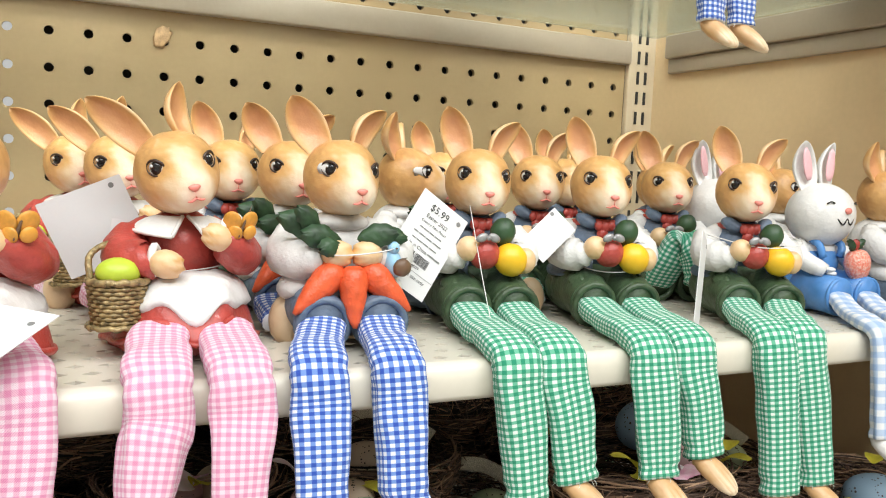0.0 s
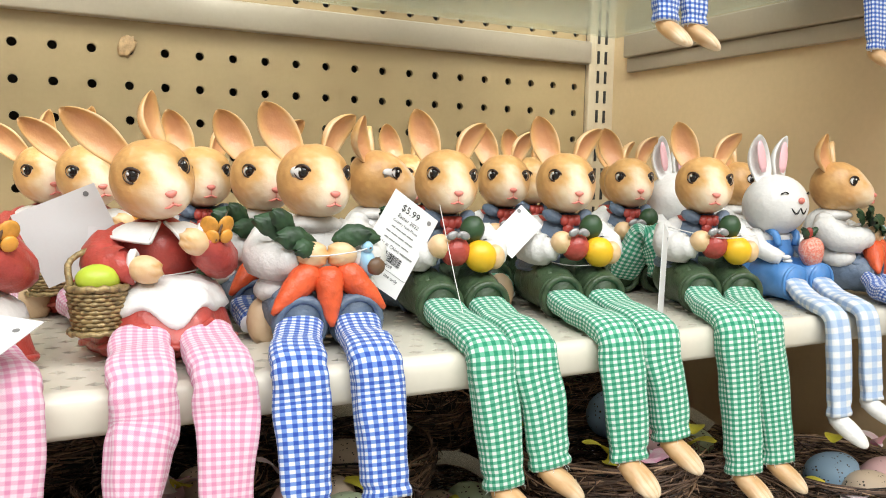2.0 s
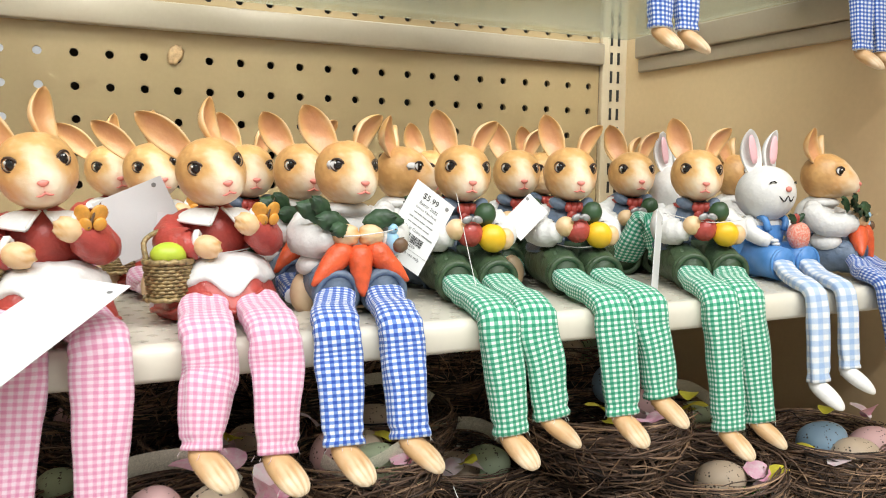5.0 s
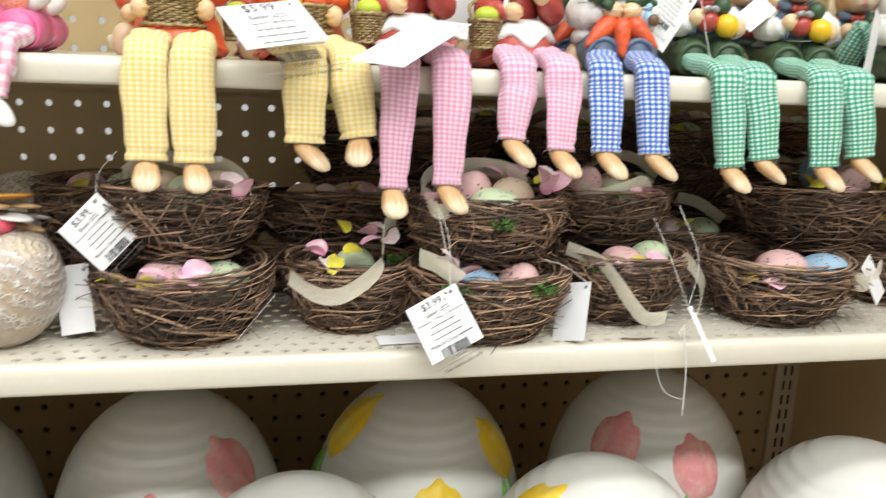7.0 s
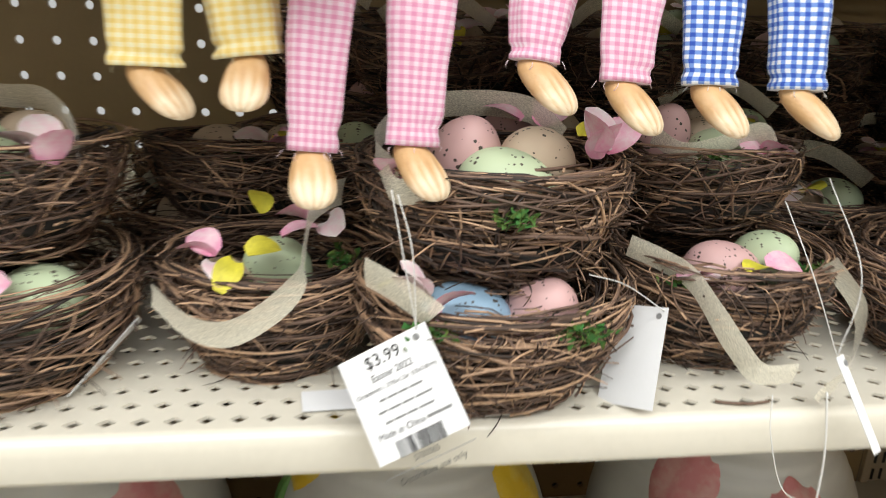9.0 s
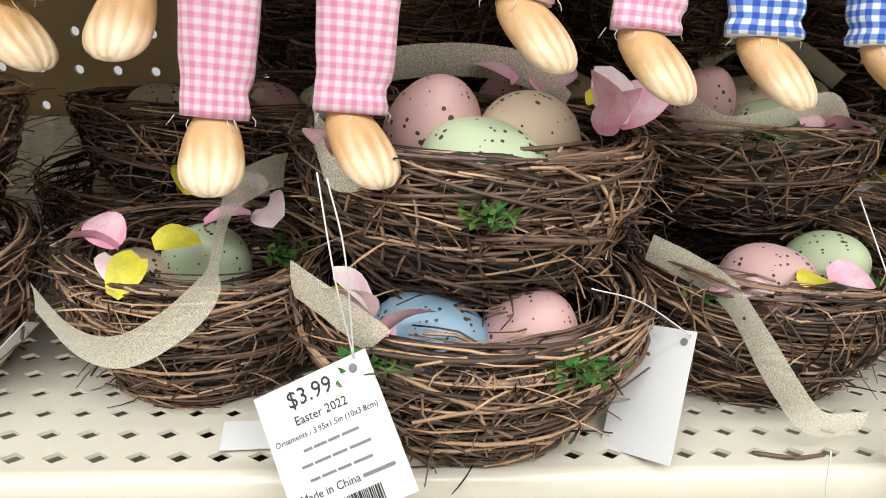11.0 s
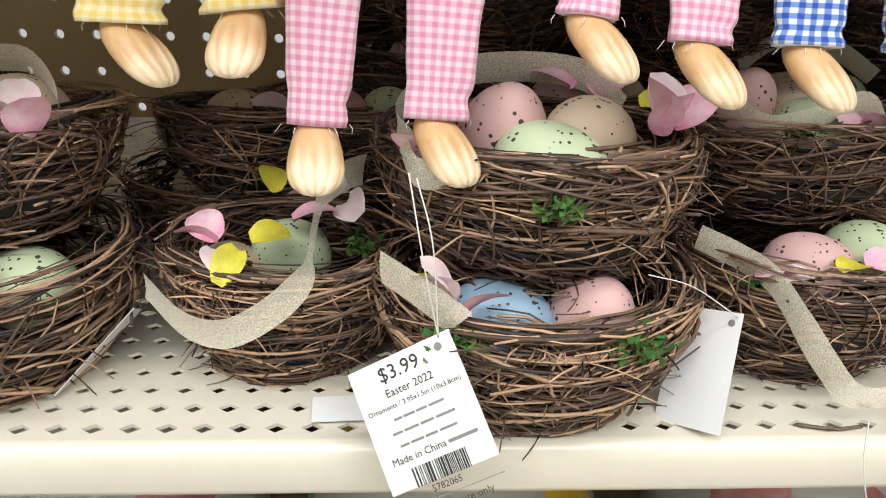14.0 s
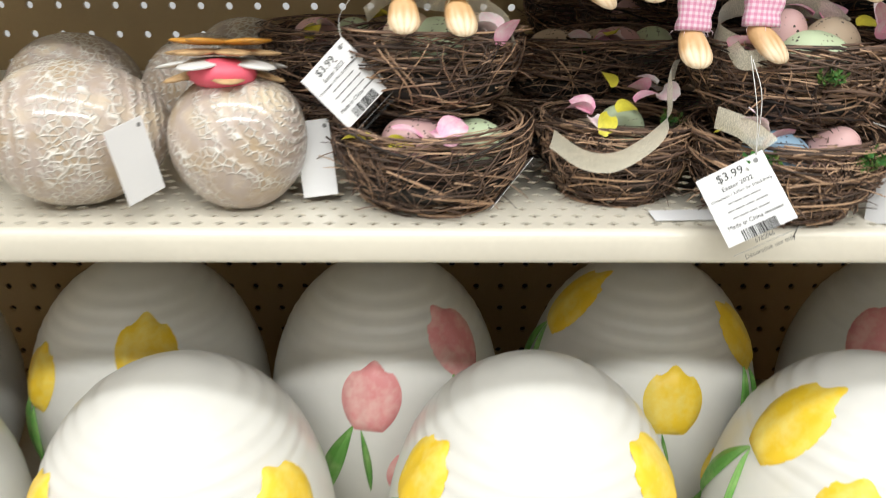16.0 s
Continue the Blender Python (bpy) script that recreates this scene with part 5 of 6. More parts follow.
nest(-0.2700, -0.2600, S2 + 0.030, 100, (-6, 0), 0.95, 1, (("tan", -0.012, -0.016, 0.034, 75, 60), ("tan", 0.018, -0.010, 0.034, 70, 20)), spray(0.010, -0.026, 0.040, ("yellow", "white", "pink"), 31),
     ((0.0, -0.036, 0.034, 0.004),), ())
nest(-0.352, -0.3475, S2, 70, (0, 0), 1.06, 3,
     (("pink", -0.008, -0.012, 0.031, 75, 80), ("mint", 0.020, -0.010, 0.029, 75, 60)),
     [("yellow", -0.026, -0.030, 0.035, 10, 0, 80), ("yellow", -0.020, -0.034, 0.034, 0, 20, -60), ("pink", -0.004, -0.034, 0.037, 30, 0, 100), ("pink", 0.004, -0.033, 0.039, 20, 30, -40), ("pink", 0.0, -0.028, 0.040, -20, 0, -130)], (), ())
nest(-0.352, -0.338, S2 + 0.0455, 200, (-4, 0), 0.97, 2,
     (("tan", -0.012, -0.006, 0.036, 60, 30), ("mint", 0.004, -0.014, 0.034, 80, 70), ("tan", 0.020, -0.004, 0.036, 60, -30)),
     [("white", 0.030, -0.030, 0.038, 50, 0, 20), ("white", 0.030, -0.030, 0.036, 40, 20, 130), ("pink", 0.034, -0.034, 0.034, 60, 0, 220), ("pink", -0.012, -0.026, 0.041, 0, 0, 80), ("yellow", -0.022, 0.010, 0.045, 0, 20, 50)],
     (), (([(-0.034, 0.0, 0.046), (-0.020, 0.014, 0.056), (0.002, 0.012, 0.052), (0.022, 0.0, 0.052), (0.036, -0.016, 0.044), (0.040, -0.026, 0.032)], 0.009),))
nest(-0.082, -0.340, S2, 33, (0, 0), 0.84, 2, (("tan", 0, 0, 0.030, 80, 20),))
nest(-0.082, -0.345, S2 + 0.0110, 120, (0, 0), 0.90, 3,
     (("pink", -0.006, -0.014, 0.031, 80, 70), ("mint", 0.018, -0.006, 0.033, 60, 20)),
     [("white", -0.012, -0.032, 0.034, 10, 0, 100), ("pink", -0.020, -0.030, 0.033, 20, 20, 120), ("yellow", -0.004, -0.032, 0.037, 0, 0, -60), ("pink", 0.006, -0.028, 0.038, 0, 20, -90)],
     ((0.032, -0.022, 0.034, 0.003), (-0.030, -0.028, 0.032, 0.003)),
     hung=(([(-0.1256, -0.3600, 1.0394), (-0.1152, -0.3680, 1.0362), (-0.1083, -0.3770, 1.0330), (-0.1029, -0.3870, 1.0246), (-0.0954, -0.3930, 1.0130), (-0.0877, -0.3970, 1.0052), (-0.0749, -0.3970, 1.0051)], 0.0095),
           ([(-0.0640, -0.3960, S2 + 0.004), (-0.0540, -0.3950, 1.0060), (-0.0490, -0.3880, 1.0240), (-0.0560, -0.3760, 1.0380)], 0.0080)))
nest(-0.082, -0.315, S2 + 0.046, 20, (-4, 0), 0.86, 2,
     (("pink", -0.020, -0.004, 0.042, 30, 20), ("mint", 0.004, -0.014, 0.034, 80, 70), ("tan", 0.004, 0.010, 0.036, 60, 10)),
     spray(0.018, -0.030, 0.036, ("white", "pink", "pink", "white"), 9) + [("yellow", 0.016, -0.004, 0.043, 20, 0, 40), ("white", -0.026, 0.008, 0.055, 40, 0, 90)],
     ((-0.010, -0.034, 0.036, 0.003),),
     (([(-0.032, -0.022, 0.044), (-0.022, -0.032, 0.038), (-0.004, -0.034, 0.042), (0.014, -0.030, 0.047), (0.020, -0.034, 0.038)], 0.009),))
nest(0.026, -0.347, S2, 250, (2, 0), 1.06, 0,
     (("pink", -0.006, -0.016, 0.034, 75, 75), ("blue", 0.018, -0.022, 0.033, 60, 40)),
     spray(-0.026, -0.030, 0.036, ("white", "yellow", "pink", "white"), 12) + [("yellow", -0.012, -0.034, 0.036, 10, 0, -60)],
     ((-0.012, -0.037, 0.033, 0.003),),
     (([(0.026, -0.034, 0.034), (0.036, -0.040, 0.032), (0.044, -0.036, 0.040), (0.052, -0.028, 0.030)], 0.012),))
nest(0.073, -0.312, S2 + 0.040, 10, (-4, 0), 1.04, 1,
     (("pink", 0.026, -0.006, 0.042, 40, 20), ("tan", 0.034, 0.004, 0.034, 60, 40), ("blue", 0.022, 0.018, 0.050, 50, 10)),
     [("yellow", -0.018, -0.026, 0.044, 30, 0, 80), ("yellow", -0.020, -0.028, 0.042, 10, 30, 190), ("pink", -0.002, -0.034, 0.039, 20, 0, 150), ("white", 0.004, -0.032, 0.042, 0, 20, 30), ("yellow", 0.036, -0.026, 0.040, 20, 0, 200), ("yellow", 0.042, -0.022, 0.044, 10, 0, -50), ("pink", 0.020, -0.032, 0.039, 0, 0, 90)], (), ())
nest(0.150, -0.318, S2, 300, (0, -4), 1.02, 3, (("tan", 0, -0.012, 0.031, 80, 70),), spray(0.02, -0.03, 0.034, ("pink", "white", "yellow"), 15), ((0.0, -0.036, 0.031, 0.003),), ())
nest(0.262, -0.315, S2, 160, (0, 0), 1.08, 1,
     (("blue", -0.012, -0.006, 0.037, 65, 60), ("tan", -0.006, -0.026, 0.032, 82, 75), ("pink", 0.018, -0.020, 0.034, 70, 70)),
     [("yellow", -0.030, -0.016, 0.036, 10, 0, 60), ("yellow", 0.010, 0.010, 0.047, 10, 0, -60), ("white", 0.030, -0.008, 0.046, 40, 0, 30), ("pink", 0.032, -0.006, 0.047, 50, 20, 160), ("white", -0.024, -0.034, 0.036, 0, 0, 90)],
     ((0.030, -0.032, 0.034, 0.004),), ())
for k, (bx, by, bz, sz) in enumerate(((-0.29, -0.25, 0.0, 0.95), (-0.235, -0.262, 0.036, 0.9), (-0.19, -0.24, 0.0, 1.0), (-0.09, -0.245, 0.0, 1.0), (0.01, -0.245, 0.0, 1.05), (0.11, -0.22, 0.0, 1.0), (-0.40, -0.255, 0.0, 1.0), (-0.41, -0.26, 0.040, 0.9), (0.21, -0.22, 0.0, 1.0), (-0.14, -0.245, 0.038, 0.95), (-0.04, -0.235, 0.038, 0.95), (-0.30, -0.15, 0.0, 1.0), (-0.15, -0.15, 0.0, 1.0), (0.0, -0.15, 0.0, 1.0), (0.13, -0.14, 0.0, 1.0), (-0.08, -0.15, 0.038, 0.95), (0.05, -0.15, 0.038, 0.95), (-0.20, -0.16, 0.038, 1.0), (-0.24, -0.10, 0.075, 1.0), (-0.13, -0.11, 0.075, 1.0), (-0.03, -0.11, 0.075, 1.05), (0.07, -0.11, 0.075, 1.05), (0.17, -0.13, 0.038, 1.05), (0.18, -0.11, 0.075, 1.0), (-0.18, -0.20, 0.074, 0.95), (0.02, -0.19, 0.074, 0.95), (-0.08, -0.2, 0.074, 0.95), (0.24, -0.12, 0.0, 1.0), (-0.22, -0.08, 0.0, 1.0), (-0.10, -0.07, 0.0, 1.0), (0.07, -0.07, 0.0, 1.0), (-0.23, -0.08, 0.038, 1.0), (-0.12, -0.08, 0.038, 1.0), (-0.02, -0.08, 0.038, 1.0), (0.09, -0.08, 0.038, 1.0))):
    r_ = random.Random(k)
    nest(bx, by, S2 + bz, 47 * k, (0, 0), sz, 2 + k % 2, (("pink" if k % 2 else "tan", -0.010, -0.010, 0.033, 70, 60), ("mint" if k % 3 else "tan", 0.014, -0.008, 0.033, 70, 20)),
         spray(r_.uniform(-0.02, 0.02), -0.022, 0.042, ("pink", "white", "yellow", "white"), k), (), (([(-0.03, 0.0, 0.046), (-0.012, 0.002, 0.058), (0.012, 0.0, 0.056), (0.03, -0.01, 0.044)], 0.009),) if k % 2 == 0 else ())


# ---------------- large white eggs with tulips ----------------
def egg_point(lon, z, out=0.0):
    """A point of the big egg's skin: lon in degrees from the front, z from 0 to 0.228."""
    h = 0.228
    t = min(1.0, max(0.0, z / h))
    c = t - 0.46
    r = 0.092 * math.sqrt(max(0.0, 1 - (c / (0.54 if c > 0 else 0.46)) ** 2)) ** (0.94 if c > 0 else 0.8)
    r += out
    return Vector((r * math.sin(radians(lon)), -r * math.cos(radians(lon)), z))


def shell_mesh():
    bm = bmesh.new()
    n, seg = 110, 56
    rings_ = []
    for i in range(n + 1):
        u = i / n
        z = 0.228 * (0.5 - 0.5 * math.cos(math.pi * u))
        groove = 0.0
        if z > 0.165:
            groove = 0.0007 * math.sin((z - 0.165) * 2 * math.pi / 0.0085) * smooth_step(0.165, 0.18, z)
        ring = []
        for j in range(seg):
            p = egg_point(360 * j / seg, z, groove if 0 < i < n else 0)
            ring.append(bm.verts.new(p))
        rings_.append(ring)
    for a, b in zip(rings_, rings_[1:]):
        for j in range(seg):
            bm.faces.new((a[j], a[(j + 1) % seg], b[(j + 1) % seg], b[j]))
    bmesh.ops.remove_doubles(bm, verts=bm.verts, dist=1e-6)
    bmesh.ops.recalc_face_normals(bm, faces=bm.faces)
    me = bpy.data.meshes.new("shell")
    bm.to_mesh(me)
    bm.free()
    me.materials.append(CERAMIC)
    me.shade_smooth()
    return me


def relief(name, outline, lon, z, lean, mat_, parent, height):
    """A raised shape laid on the egg: outline(q, s) gives sideways and upward metres for q along, s across."""
    bm = bmesh.new()
    n, w = 20, 14
    c, s_ = math.cos(radians(lean)), math.sin(radians(lean))
    grid = []
    for i in range(n + 1):
        row = []
        for j in range(w + 1):
            q, s = i / n, 2 * j / w - 1
            a, b = outline(q, s)
            a, b = a * c + b * s_, b * c - a * s_
            zz = z + b * 0.95
            rad = max(0.02, -egg_point(0, zz).y)
            edge = (1 - abs(s) ** 3) * (1 - abs(2 * q - 1) ** 5)
            rib = 0.12 * math.cos(s * 9) + 0.10 * math.cos(s * 3.2)
            row.append(bm.verts.new(egg_point(lon + math.degrees(a / rad), zz, 0.0002 + height * (edge * (0.88 + rib)))))
        grid.append(row)
    for a, b in zip(grid, grid[1:]):
        for j in range(w):
            bm.faces.new((a[j], a[j + 1], b[j + 1], b[j]))
    bmesh.ops.recalc_face_normals(bm, faces=bm.faces)
    return part(name, bm, mat_, parent)


def bloom(wide, tall):
    def outline(q, s):
        w = wide * math.sin(math.pi * (0.09 + 0.76 * q)) ** 0.6
        crown = 0.05 * tall * q ** 3 * math.cos(s * 4.6) - 0.10 * tall * q * q * s * s
        return s * w, tall * (q - 0.5) + crown
    return outline


def blade(wide, tall, bend):
    def outline(q, s):
        return s * wide * math.sin(math.pi * (0.04 + 0.93 * q)) + bend * q * q, tall * (q - 1)
    return outline


SHELL = shell_mesh()


def tulip_egg(x, y, blooms, label):
    e = thing("tulip_egg", label, "decorative egg", "large tulip eggs", pose(x, y, S3))
    sh = new("shell", SHELL)
    sh.parent = e
    for color, lon, z, lean in blooms:
        z -= S3 + 0.008
        t = relief("tulip", bloom(0.0215, 0.048), lon, z, lean, T_PINK if color == "pink" else T_YELLOW, e, 0.0045)
        relief("stem", blade(0.0028, 0.055, -0.006), lon - lean * 0.2, z - 0.022, 0, T_GREEN, e, 0.003)
        relief("leaf", blade(0.0075, 0.075, 0.012), lon - 16, z - 0.018, lean + 6, T_GREEN, e, 0.003)
    return e


PINK_EGG, GOLD_EGG = "large white ceramic egg with raised pink tulips", "large white ceramic egg with raised yellow tulips"
tulip_egg(-0.576, -0.19, (("yellow", -46, 0.822, -6), ("yellow", 20, 0.846, 8), ("yellow", 0, 0.76, 0)), GOLD_EGG)
tulip_egg(-0.388, -0.19, (("pink", -4, 0.820, 4), ("pink", 48, 0.846, -10), ("pink", 16, 0.760, 0)), PINK_EGG)
tulip_egg(-0.184, -0.19, (("yellow", 2, 0.817, 4), ("yellow", 58, 0.846, -10), ("yellow", -80, 0.86, 8), ("yellow", 32, 0.76, 0)), GOLD_EGG)
tulip_egg(0.032, -0.19, (("pink", 5, 0.836, -4), ("pink", -50, 0.846, 6)), PINK_EGG)
tulip_egg(-0.785, -0.19, (("pink", 10, 0.842, -8), ("pink", 60, 0.80, 6)), PINK_EGG)
tulip_egg(-0.705, -0.348, (("pink", 60, 0.80, -8), ("pink", 20, 0.83, 6)), PINK_EGG)
tulip_egg(-0.504, -0.348, (("yellow", -58, 0.825, 10), ("yellow", 62, 0.826, -12), ("yellow", -26, 0.782, 0)), GOLD_EGG)
tulip_egg(-0.289, -0.348, (("yellow", -66, 0.838, 14), ("yellow", 62, 0.842, -22), ("yellow", 24, 0.778, 0)), GOLD_EGG)
tulip_egg(-0.082, -0.348, (("yellow", -34, 0.832, 4), ("yellow", 44, 0.80, 0), ("yellow", -80, 0.86, 12)), GOLD_EGG)
tulip_egg(0.126, -0.348, (("pink", -42, 0.842, 10), ("pink", -5, 0.84, 4)), PINK_EGG)


# ---------------- carved eggs and wooden flower ----------------
def carved_egg(x, y, z, rx, ry, rz, turn, seed):
    bm = bmesh.new()
    ball(bm, (0, 0, 0), (rx, ry, rz), 0, 40, 26, None, lambda p: Vector((p.x, p.y * (1 - 0.10 * p.x), p.z * (1 - 0.10 * p.x))))
    for v in bm.verts:
        v.co *= 1 + 0.010 * noise.noise(v.co * 140 + Vector((seed, 0, 0)))
    ob = part("carved_egg", bm, CARVED)
    ob.matrix_world = pose(x, y, z, *turn)
    return tagged(ob, "weathered grey-brown carved egg in clear shrink wrap", "decorative egg", "carved eggs")


carved_egg(-0.526, -0.355, S2 + 0.0355, 0.0435, 0.036, 0.036, (0, 0, 20), 1)
carved_egg(-0.4465, -0.358, S2 + 0.0335, 0.0345, 0.033, 0.034, (0, -40, -20), 2)
carved_egg(-0.560, -0.272, S2 + 0.036, 0.042, 0.036, 0.036, (0, 0, 70), 3)
carved_egg(-0.480, -0.278, S2 + 0.036, 0.040, 0.036, 0.036, (0, 10, 40), 4)
carved_egg(-0.625, -0.345, S2 + 0.036, 0.042, 0.036, 0.036, (0, 0, -30), 5)
carved_egg(-0.470, -0.210, S2 + 0.037, 0.040, 0.036, 0.036, (0, 0, 10), 7)

flower = thing("wooden_flower", "layered thin plywood flower with pink centre on an egg", "ornament", m=pose(-0.453, -0.352, S2 + 0.0690, -9, 0, 0) @ Matrix.Scale(1.25, 4))
for lvl, (cnt, lng, off, mat_) in enumerate(((5, 0.024, 0.0, WOODPETAL), (5, 0.026, 0.0025, WHITE), (6, 0.022, 0.005, WOODPETAL), (5, 0.020, 0.0075, BUTTERFLY))):
    for k in range(cnt):
        a = 2 * math.pi * (k + 0.5 * (lvl % 2)) / cnt
        bm = bmesh.new()
        ball(bm, (lng * 0.55, 0, 0), (lng * 0.5, lng * 0.32, 0.0013), 0, 16, 6)
        p = part("petal", bm, mat_, flower)
        p.matrix_local = pose(0, 0, off) @ Matrix.Rotation(a, 4, "Z") @ Matrix.Rotation(radians((16, 9, 3, -4)[lvl]), 4, "Y")
bm = bmesh.new()
ball(bm, (0.002, -0.011, -0.0035), (0.013, 0.010, 0.0060), 0, 18, 8)
part("centre", bm, CORALPINK, flower, "coral pink painted centre")


# ---------------- price tags ----------------
def text_mesh(body, size, align="CENTER"):
    cu = bpy.data.curves.new("writing", "FONT")
    cu.body, cu.size, cu.align_x, cu.align_y = body, size, align, "CENTER"
    cu.resolution_u = 2
    tmp = bpy.data.objects.new("writing", cu)
    scene.collection.objects.link(tmp)
    bpy.context.view_layer.update()
    me = bpy.data.meshes.new_from_object(tmp.evaluated_get(bpy.context.evaluated_depsgraph_get()))
    bpy.data.objects.remove(tmp)
    bpy.data.curves.remove(cu)
    me.materials.clear()
    me.materials.append(INK)
    return me


TEXTS = {}


def write(parent, body, size, x, y, z):
    if (body, size) not in TEXTS:
        TEXTS[body, size] = text_mesh(body, size)
    ob = new("writing", TEXTS[body, size])
    ob.parent = parent
    ob.location = (x, y, z)


GREYINK = paint("grey_ink", (0.22, 0.22, 0.22), 0.6, 0.05)


def bar(parent, x, y, w, h, z, name="printed_bar"):
    bm = bmesh.new()
    box(bm, (x - w / 2, y - h / 2, z - 0.00003), (x + w / 2, y + h / 2, z))
    return part(name, bm, GREYINK, parent, smooth=False)


def price_tag(tl, tr, br, kind="", label="", bend=0.0):
    """A white card from three corners; kind: nest, rabbit or blank."""
    tl, tr, br = Vector(tl), Vector(tr), Vector(br)
    wide, tall = (tr - tl).length, (br - tr).length
    ex, ey = (tr - tl).normalized(), (tr - br).normalized()
    u, v = (ex + ey).normalized(), (ex - ey).normalized()
    ex, ey = (u + v) / math.sqrt(2), (u - v) / math.sqrt(2)
    ez = ex.cross(ey)
    mid = (tl + br) / 2
    m = Matrix.Translation(mid) @ Matrix((ex, ey, ez)).transposed().to_4x4()
    tag = thing("price_tag", label or "white paper price tag hanging by a clear string", "price tag", "price tags", m)
    bm = bmesh.new()
    n = 8
    rows_ = []
    for i in range(n + 1):
        y = tall * (i / n - 0.5)
        zc = bend * (1 - 4 * (i / n - 0.5) ** 2)
        rows_.append([bm.verts.new((wide * s, y, zc + dz)) for s, dz in ((-0.5, 0.00015), (0.5, 0.00015), (0.5, -0.00015), (-0.5, -0.00015))])
    for a, b in zip(rows_, rows_[1:]):
        for j in range(4):
            bm.faces.new((a[j], a[(j + 1) % 4], b[(j + 1) % 4], b[j]))
    bm.faces.new(rows_[0][::-1])
    bm.faces.new(rows_[-1])
    bmesh.ops.recalc_face_normals(bm, faces=bm.faces)
    part("card", bm, CARD, tag, smooth=False)
    bm = bmesh.new()
    bmesh.ops.create_circle(bm, cap_ends=True, segments=14, radius=0.0011)
    hole = part("hole", bm, GREYINK, tag, smooth=False)
    hole.location = (wide * 0.36, tall * 0.41, 0.0003 + bend * 0.3)
    if kind:
        z, u = 0.00035 + bend, wide / 26.0
        lines = {"nest": ("$3.99", "Easter 2022", "Ornaments / 3.95x1.5in (10x3.8cm)", None, None, None, "Made in China"), "rabbit": ("$5.99", "Easter 2022", "Country Table Pieces", None, None, None, "Made in China")}[kind]
        y = tall * 0.38
        for k, t in enumerate(lines):
            if t is None:
                w = (12.5, 15.5, 14.0)[k - 3] * u
                for a, b in ((0.0, 0.16), (0.19, 0.42), (0.45, 0.66), (0.70, 1.0)):   # unreadable words become bars
                    bar(tag, (a + b - 1) * w / 2, y, (b - a) * w, 0.5 * u, z)
            elif k == 6:
                write(tag, t, 2.3 * u, -3.6 * u, y, z)
                bar(tag, 7.2 * u, y, 7.0 * u, 0.7 * u, z)
            else:
                write(tag, t, (4.6 if k == 0 else 2.5 if k == 1 else 1.62) * u, -1 * u if k == 0 else 0, y, z)
            y -= (4.1 if k == 0 else 2.85) * u
        r = random.Random(5)
        x = -6.6 * u
        bm = bmesh.new()
        while x < 6.6 * u:
            w = r.choice((0.18, 0.22, 0.4, 0.55)) * u
            box(bm, (x, y - 3.6 * u, z - 0.00003), (x + w, y + 0.6 * u, z))
            x += w + r.choice((0.16, 0.22, 0.42)) * u
        part("barcode", bm, INK, tag, "black printed barcode", smooth=False)
        y -= 5.0 * u
        write(tag, "5782065" if kind == "nest" else "5244009", 2.1 * u, 0, y, z)
        y -= 2.0 * u
        bar(tag, 0, y, 25.5 * u, 0.18 * u, z, "printed_line")
        y -= 2.1 * u
        write(tag, "Decorative use only", 2.3 * u, 0, y, z)
    return tag


def string(points, thick=0.00022, label="thin clear plastic tag string"):
    bm = bmesh.new()
    tube(bm, curve(points, 22), [thick] * 22, 0, 5)
    return tagged(part("tag_string", bm, STRING), label, "string", "tag strings")


price_tag((-0.2310, -0.4010, 1.0148), (-0.2052, -0.4045, 1.0320), (-0.1938, -0.4235, 1.0067), "nest", "white price tag with barcode hanging before a twig nest")
price_tag((-0.4130, -0.3648, 1.0525), (-0.3942, -0.3610, 1.0739), (-0.3726, -0.3690, 1.0520), "nest", "white price tag with barcode turned on its corner")
price_tag((-0.1300, -0.3667, 1.0180), (-0.1160, -0.3822, 1.0247), (-0.1264, -0.3972, 0.9935))
price_tag((-0.4200, -0.3480, 1.0280), (-0.4030, -0.3460, 1.0310), (-0.4010, -0.3600, 0.9950))
price_tag((-0.3040, -0.3460, 1.0060), (-0.3000, -0.3600, 1.0150), (-0.3220, -0.3720, 0.9915))
price_tag((-0.2440, -0.388, 0.9905), (-0.2130, -0.384, 0.9905), (-0.2130, -0.372, 0.9912))
price_tag((-0.0640, -0.400, 1.0120), (-0.0600, -0.398, 1.0120), (-0.0470, -0.412, 0.9830))
price_tag((0.0900, -0.404, 1.0060), (0.1080, -0.400, 1.0190), (0.1240, -0.404, 0.9960))
price_tag((0.1250, -0.404, 1.0060), (0.1420, -0.400, 1.0190), (0.1560, -0.404, 0.9960))
price_tag((0.0640, -0.385, 1.0300), (0.0780, -0.372, 1.0380), (0.0880, -0.378, 1.0130))
# rabbits' tags
def lying_tag(mid, ex, ey, kind, label):
    mid, ex, ey = Vector(mid), Vector(ex), Vector(ey)
    return price_tag(mid - ex + ey, mid + ex + ey, mid + ex - ey, kind, label)


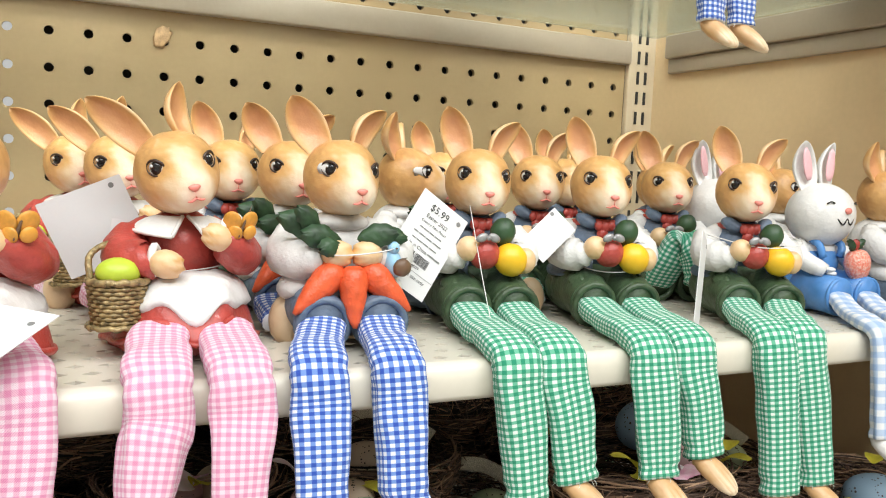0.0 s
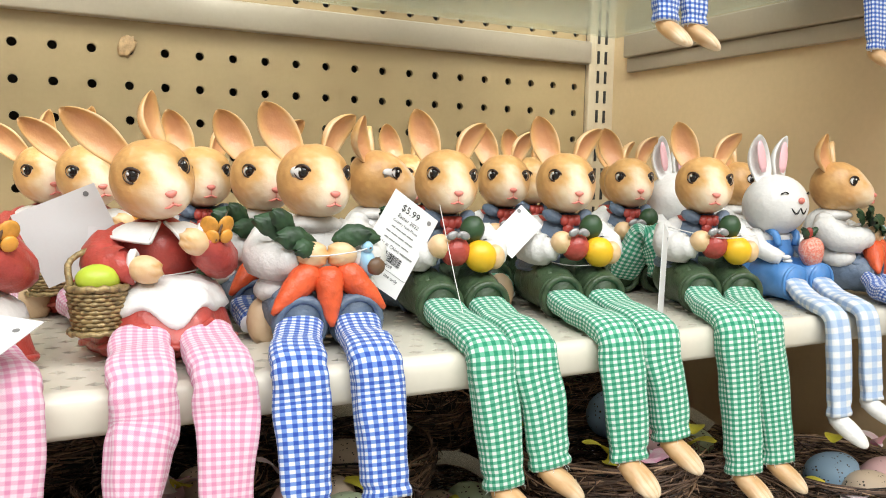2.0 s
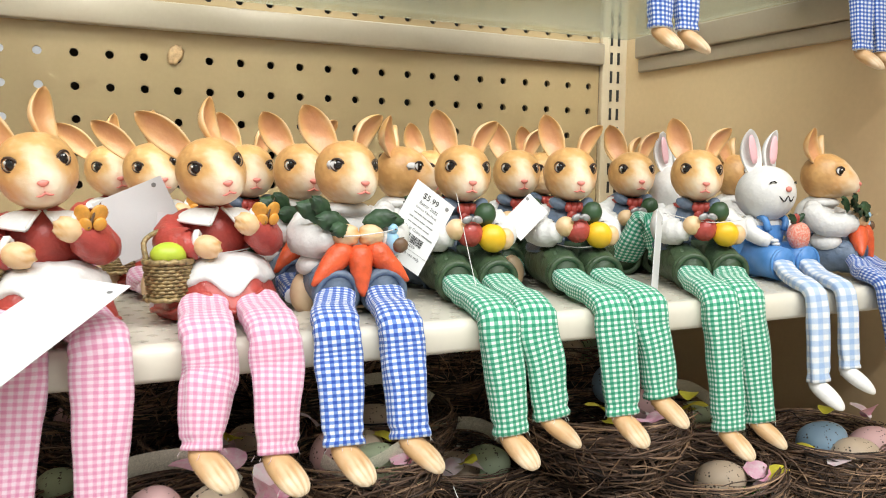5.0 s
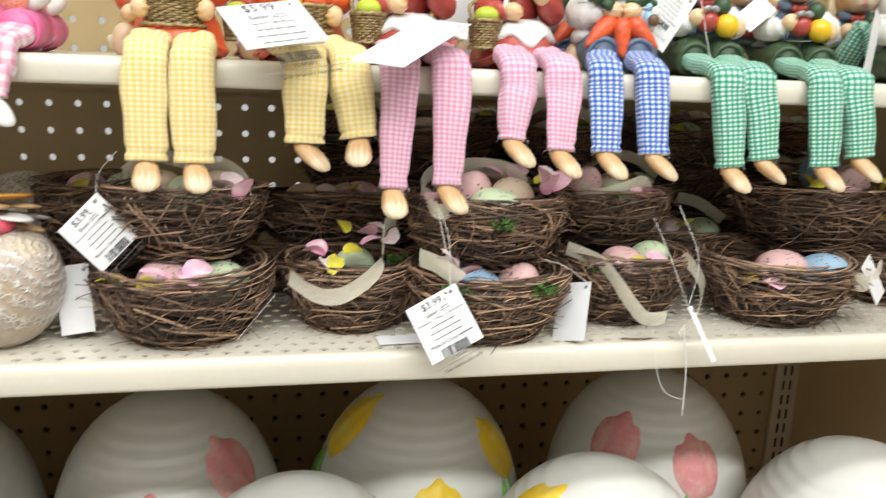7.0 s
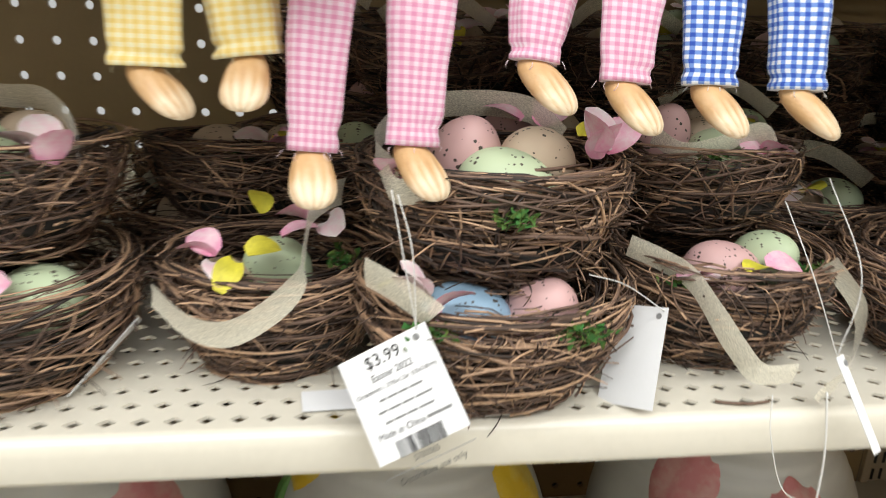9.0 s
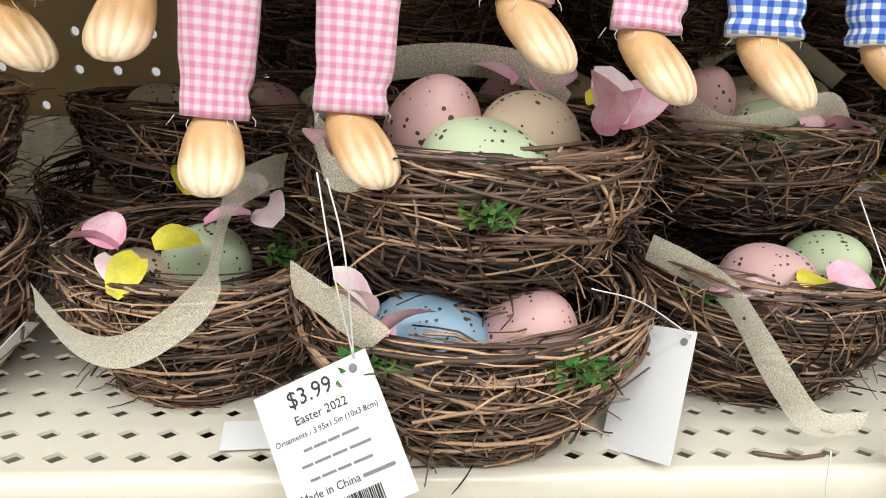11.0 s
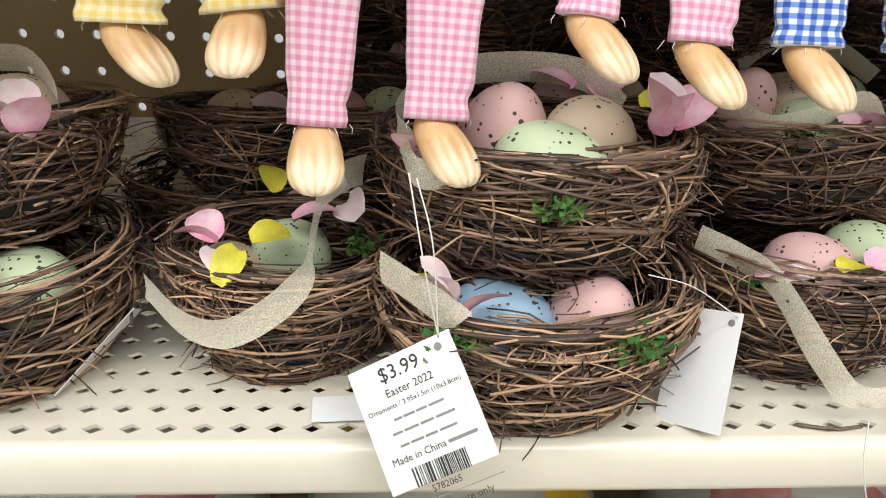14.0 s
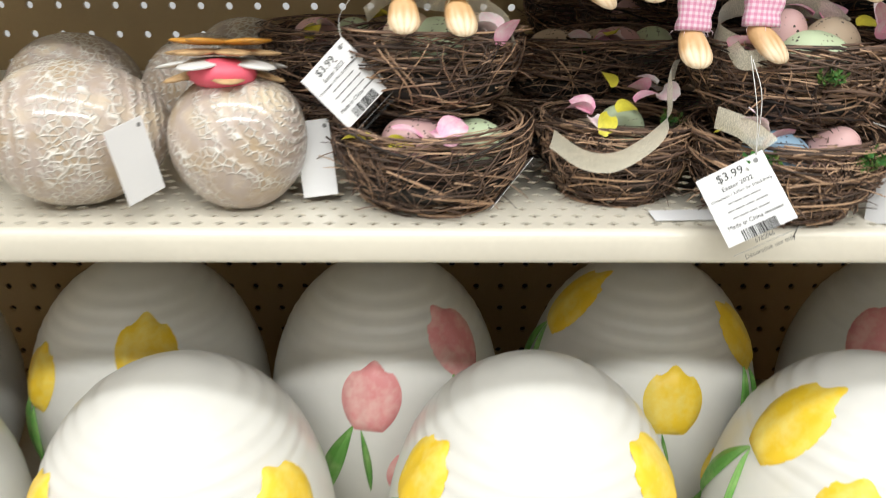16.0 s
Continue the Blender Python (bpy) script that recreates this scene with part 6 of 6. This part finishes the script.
price_tag((-0.2200, -0.3520, 1.1710), (-0.1970, -0.3720, 1.1680), (-0.2390, -0.4280, 1.1440), "", "blank back of a white paper price tag lying on cloth legs")
price_tag((-0.3270, -0.3900, 1.1690), (-0.2880, -0.3680, 1.1770), (-0.2740, -0.3920, 1.1570), "rabbit", "white price tag with barcode lying before yellow legs")
lying_tag((-0.0545, -0.3180, 1.1830), (0.0107, 0.0, -0.0074), (0.0118, 0.0030, 0.0170), "rabbit", "white price tag between two rabbit figurines")
lying_tag((-0.4890, -0.3880, 1.0200), (0.0060, 0.0080, 0.0022), (-0.0020, -0.0030, 0.0185), "", "white sticker label wrapped round a carved egg")
price_tag((-0.2010, -0.278, 1.1935), (-0.1728, -0.284, 1.2112), (-0.1640, -0.284, 1.1800), label="blank back of a large white price tag")
price_tag((-0.2800, -0.300, 1.1930), (-0.2520, -0.300, 1.2110), (-0.2450, -0.300, 1.1800), label="blank back of a large white price tag")
price_tag((-0.1759, -0.300, 1.1909), (-0.1585, -0.298, 1.1900), (-0.1666, -0.302, 1.1463), "rabbit", "white price tag behind a small basket")
price_tag((0.0005, -0.312, 1.1840), (0.0180, -0.306, 1.2015), (0.0250, -0.312, 1.1900), label="white price tag tilted between two figurines")
price_tag((0.0837, -0.338, 1.1888), (0.0984, -0.326, 1.1860), (0.0824, -0.340, 1.1476), label="white price tag hanging edge-on at a figurine")
string([(-0.2080, -0.4052, 1.0290), (-0.212, -0.408, 1.050), (-0.216, -0.402, 1.072)])
string([(-0.2080, -0.4052, 1.0290), (-0.210, -0.406, 1.055), (-0.214, -0.400, 1.070)])
string([(-0.3945, -0.3620, 1.0710), (-0.397, -0.340, 1.080), (-0.388, -0.334, 1.092)])
string([(-0.1185, -0.3815, 1.0225), (-0.135, -0.385, 1.034), (-0.150, -0.390, 1.040)])
string([(-0.0620, -0.399, 1.0120), (-0.074, -0.395, 1.040), (-0.080, -0.380, 1.062)])
string([(-0.0620, -0.399, 1.0120), (-0.056, -0.394, 1.040), (-0.060, -0.372, 1.068)])
string([(-0.0850, -0.402, 1.000), (-0.0840, -0.404, 0.985), (-0.075, -0.404, 0.962), (-0.0610, -0.404, 0.955)])
string([(-0.0650, -0.402, 1.000), (-0.0620, -0.404, 0.975), (-0.0610, -0.404, 0.945)], 0.0004)
string([(-0.030, -0.310, 1.205), (-0.034, -0.335, 1.170), (-0.036, -0.350, 1.150)])
for fx, fy, fz in ((-0.153, -0.287, 1.1755), (-0.092, -0.310, 1.184), (0.053, -0.287, 1.172), (0.129, -0.312, 1.186)):
    string([(fx - 0.024, fy - 0.006, fz + 0.002), (fx - 0.014, fy - 0.030, fz - 0.002), (fx + 0.002, fy - 0.038, fz - 0.001), (fx + 0.017, fy - 0.030, fz + 0.001), (fx + 0.024, fy - 0.004, fz + 0.004)], 0.0003, "white elastic string tied round a figurine")

# a stray twig on the shelf and things on the glass shelf
bm = bmesh.new()
tube(bm, curve([(-0.098, -0.389, S2 + 0.0006), (-0.088, -0.392, S2 + 0.0012), (-0.078, -0.390, S2 + 0.0006)], 10), [0.0006] * 10, 0, 5)
tagged(part("stray_twig", bm, TWIG), "short dry twig lying on the shelf", "twig")


def upper_bowl(x, y, r, h, mat_, name, label):
    bm = bmesh.new()
    ball(bm, (0, 0, h), (r, r, h), 0, 28, 14, None, lambda p: Vector((p.x, p.y, p.z if p.z < 0.25 else 0.25)))
    for v in bm.verts:
        v.co *= 1 + 0.03 * noise.noise(v.co * 90)
    ob = part(name, bm, mat_)
    ob.location = (x, y, 1.3558)
    return tagged(ob, label, "basket")


upper_bowl(0.085, -0.15, 0.075, 0.06, OLIVE, "woven_basket", "olive woven basket seen through the glass shelf")
upper_bowl(-0.10, -0.16, 0.07, 0.05, HERB, "green_planter", "sage green planter seen through the glass shelf")
upper_bowl(-0.31, -0.16, 0.09, 0.05, HERB, "green_planter", "sage green planter seen through the glass shelf")
upper_bowl(-0.52, -0.16, 0.08, 0.05, OLIVE, "woven_basket", "olive woven basket seen through the glass shelf")

bm = bmesh.new()
ball(bm, (0, 0, 0), (0.0055, 0.0012, 0.0080), 0, 14, 8, Euler((0, 0.5, 0)), lambda p: p * (1 + 0.45 * noise.noise(p * 3.1)))
chip = part("torn_sticker", bm, WOODPETAL)
chip.location = (-0.1290, -0.0012, 1.3030)
tagged(chip, "torn brown paper sticker stuck to the pegboard", "sticker")
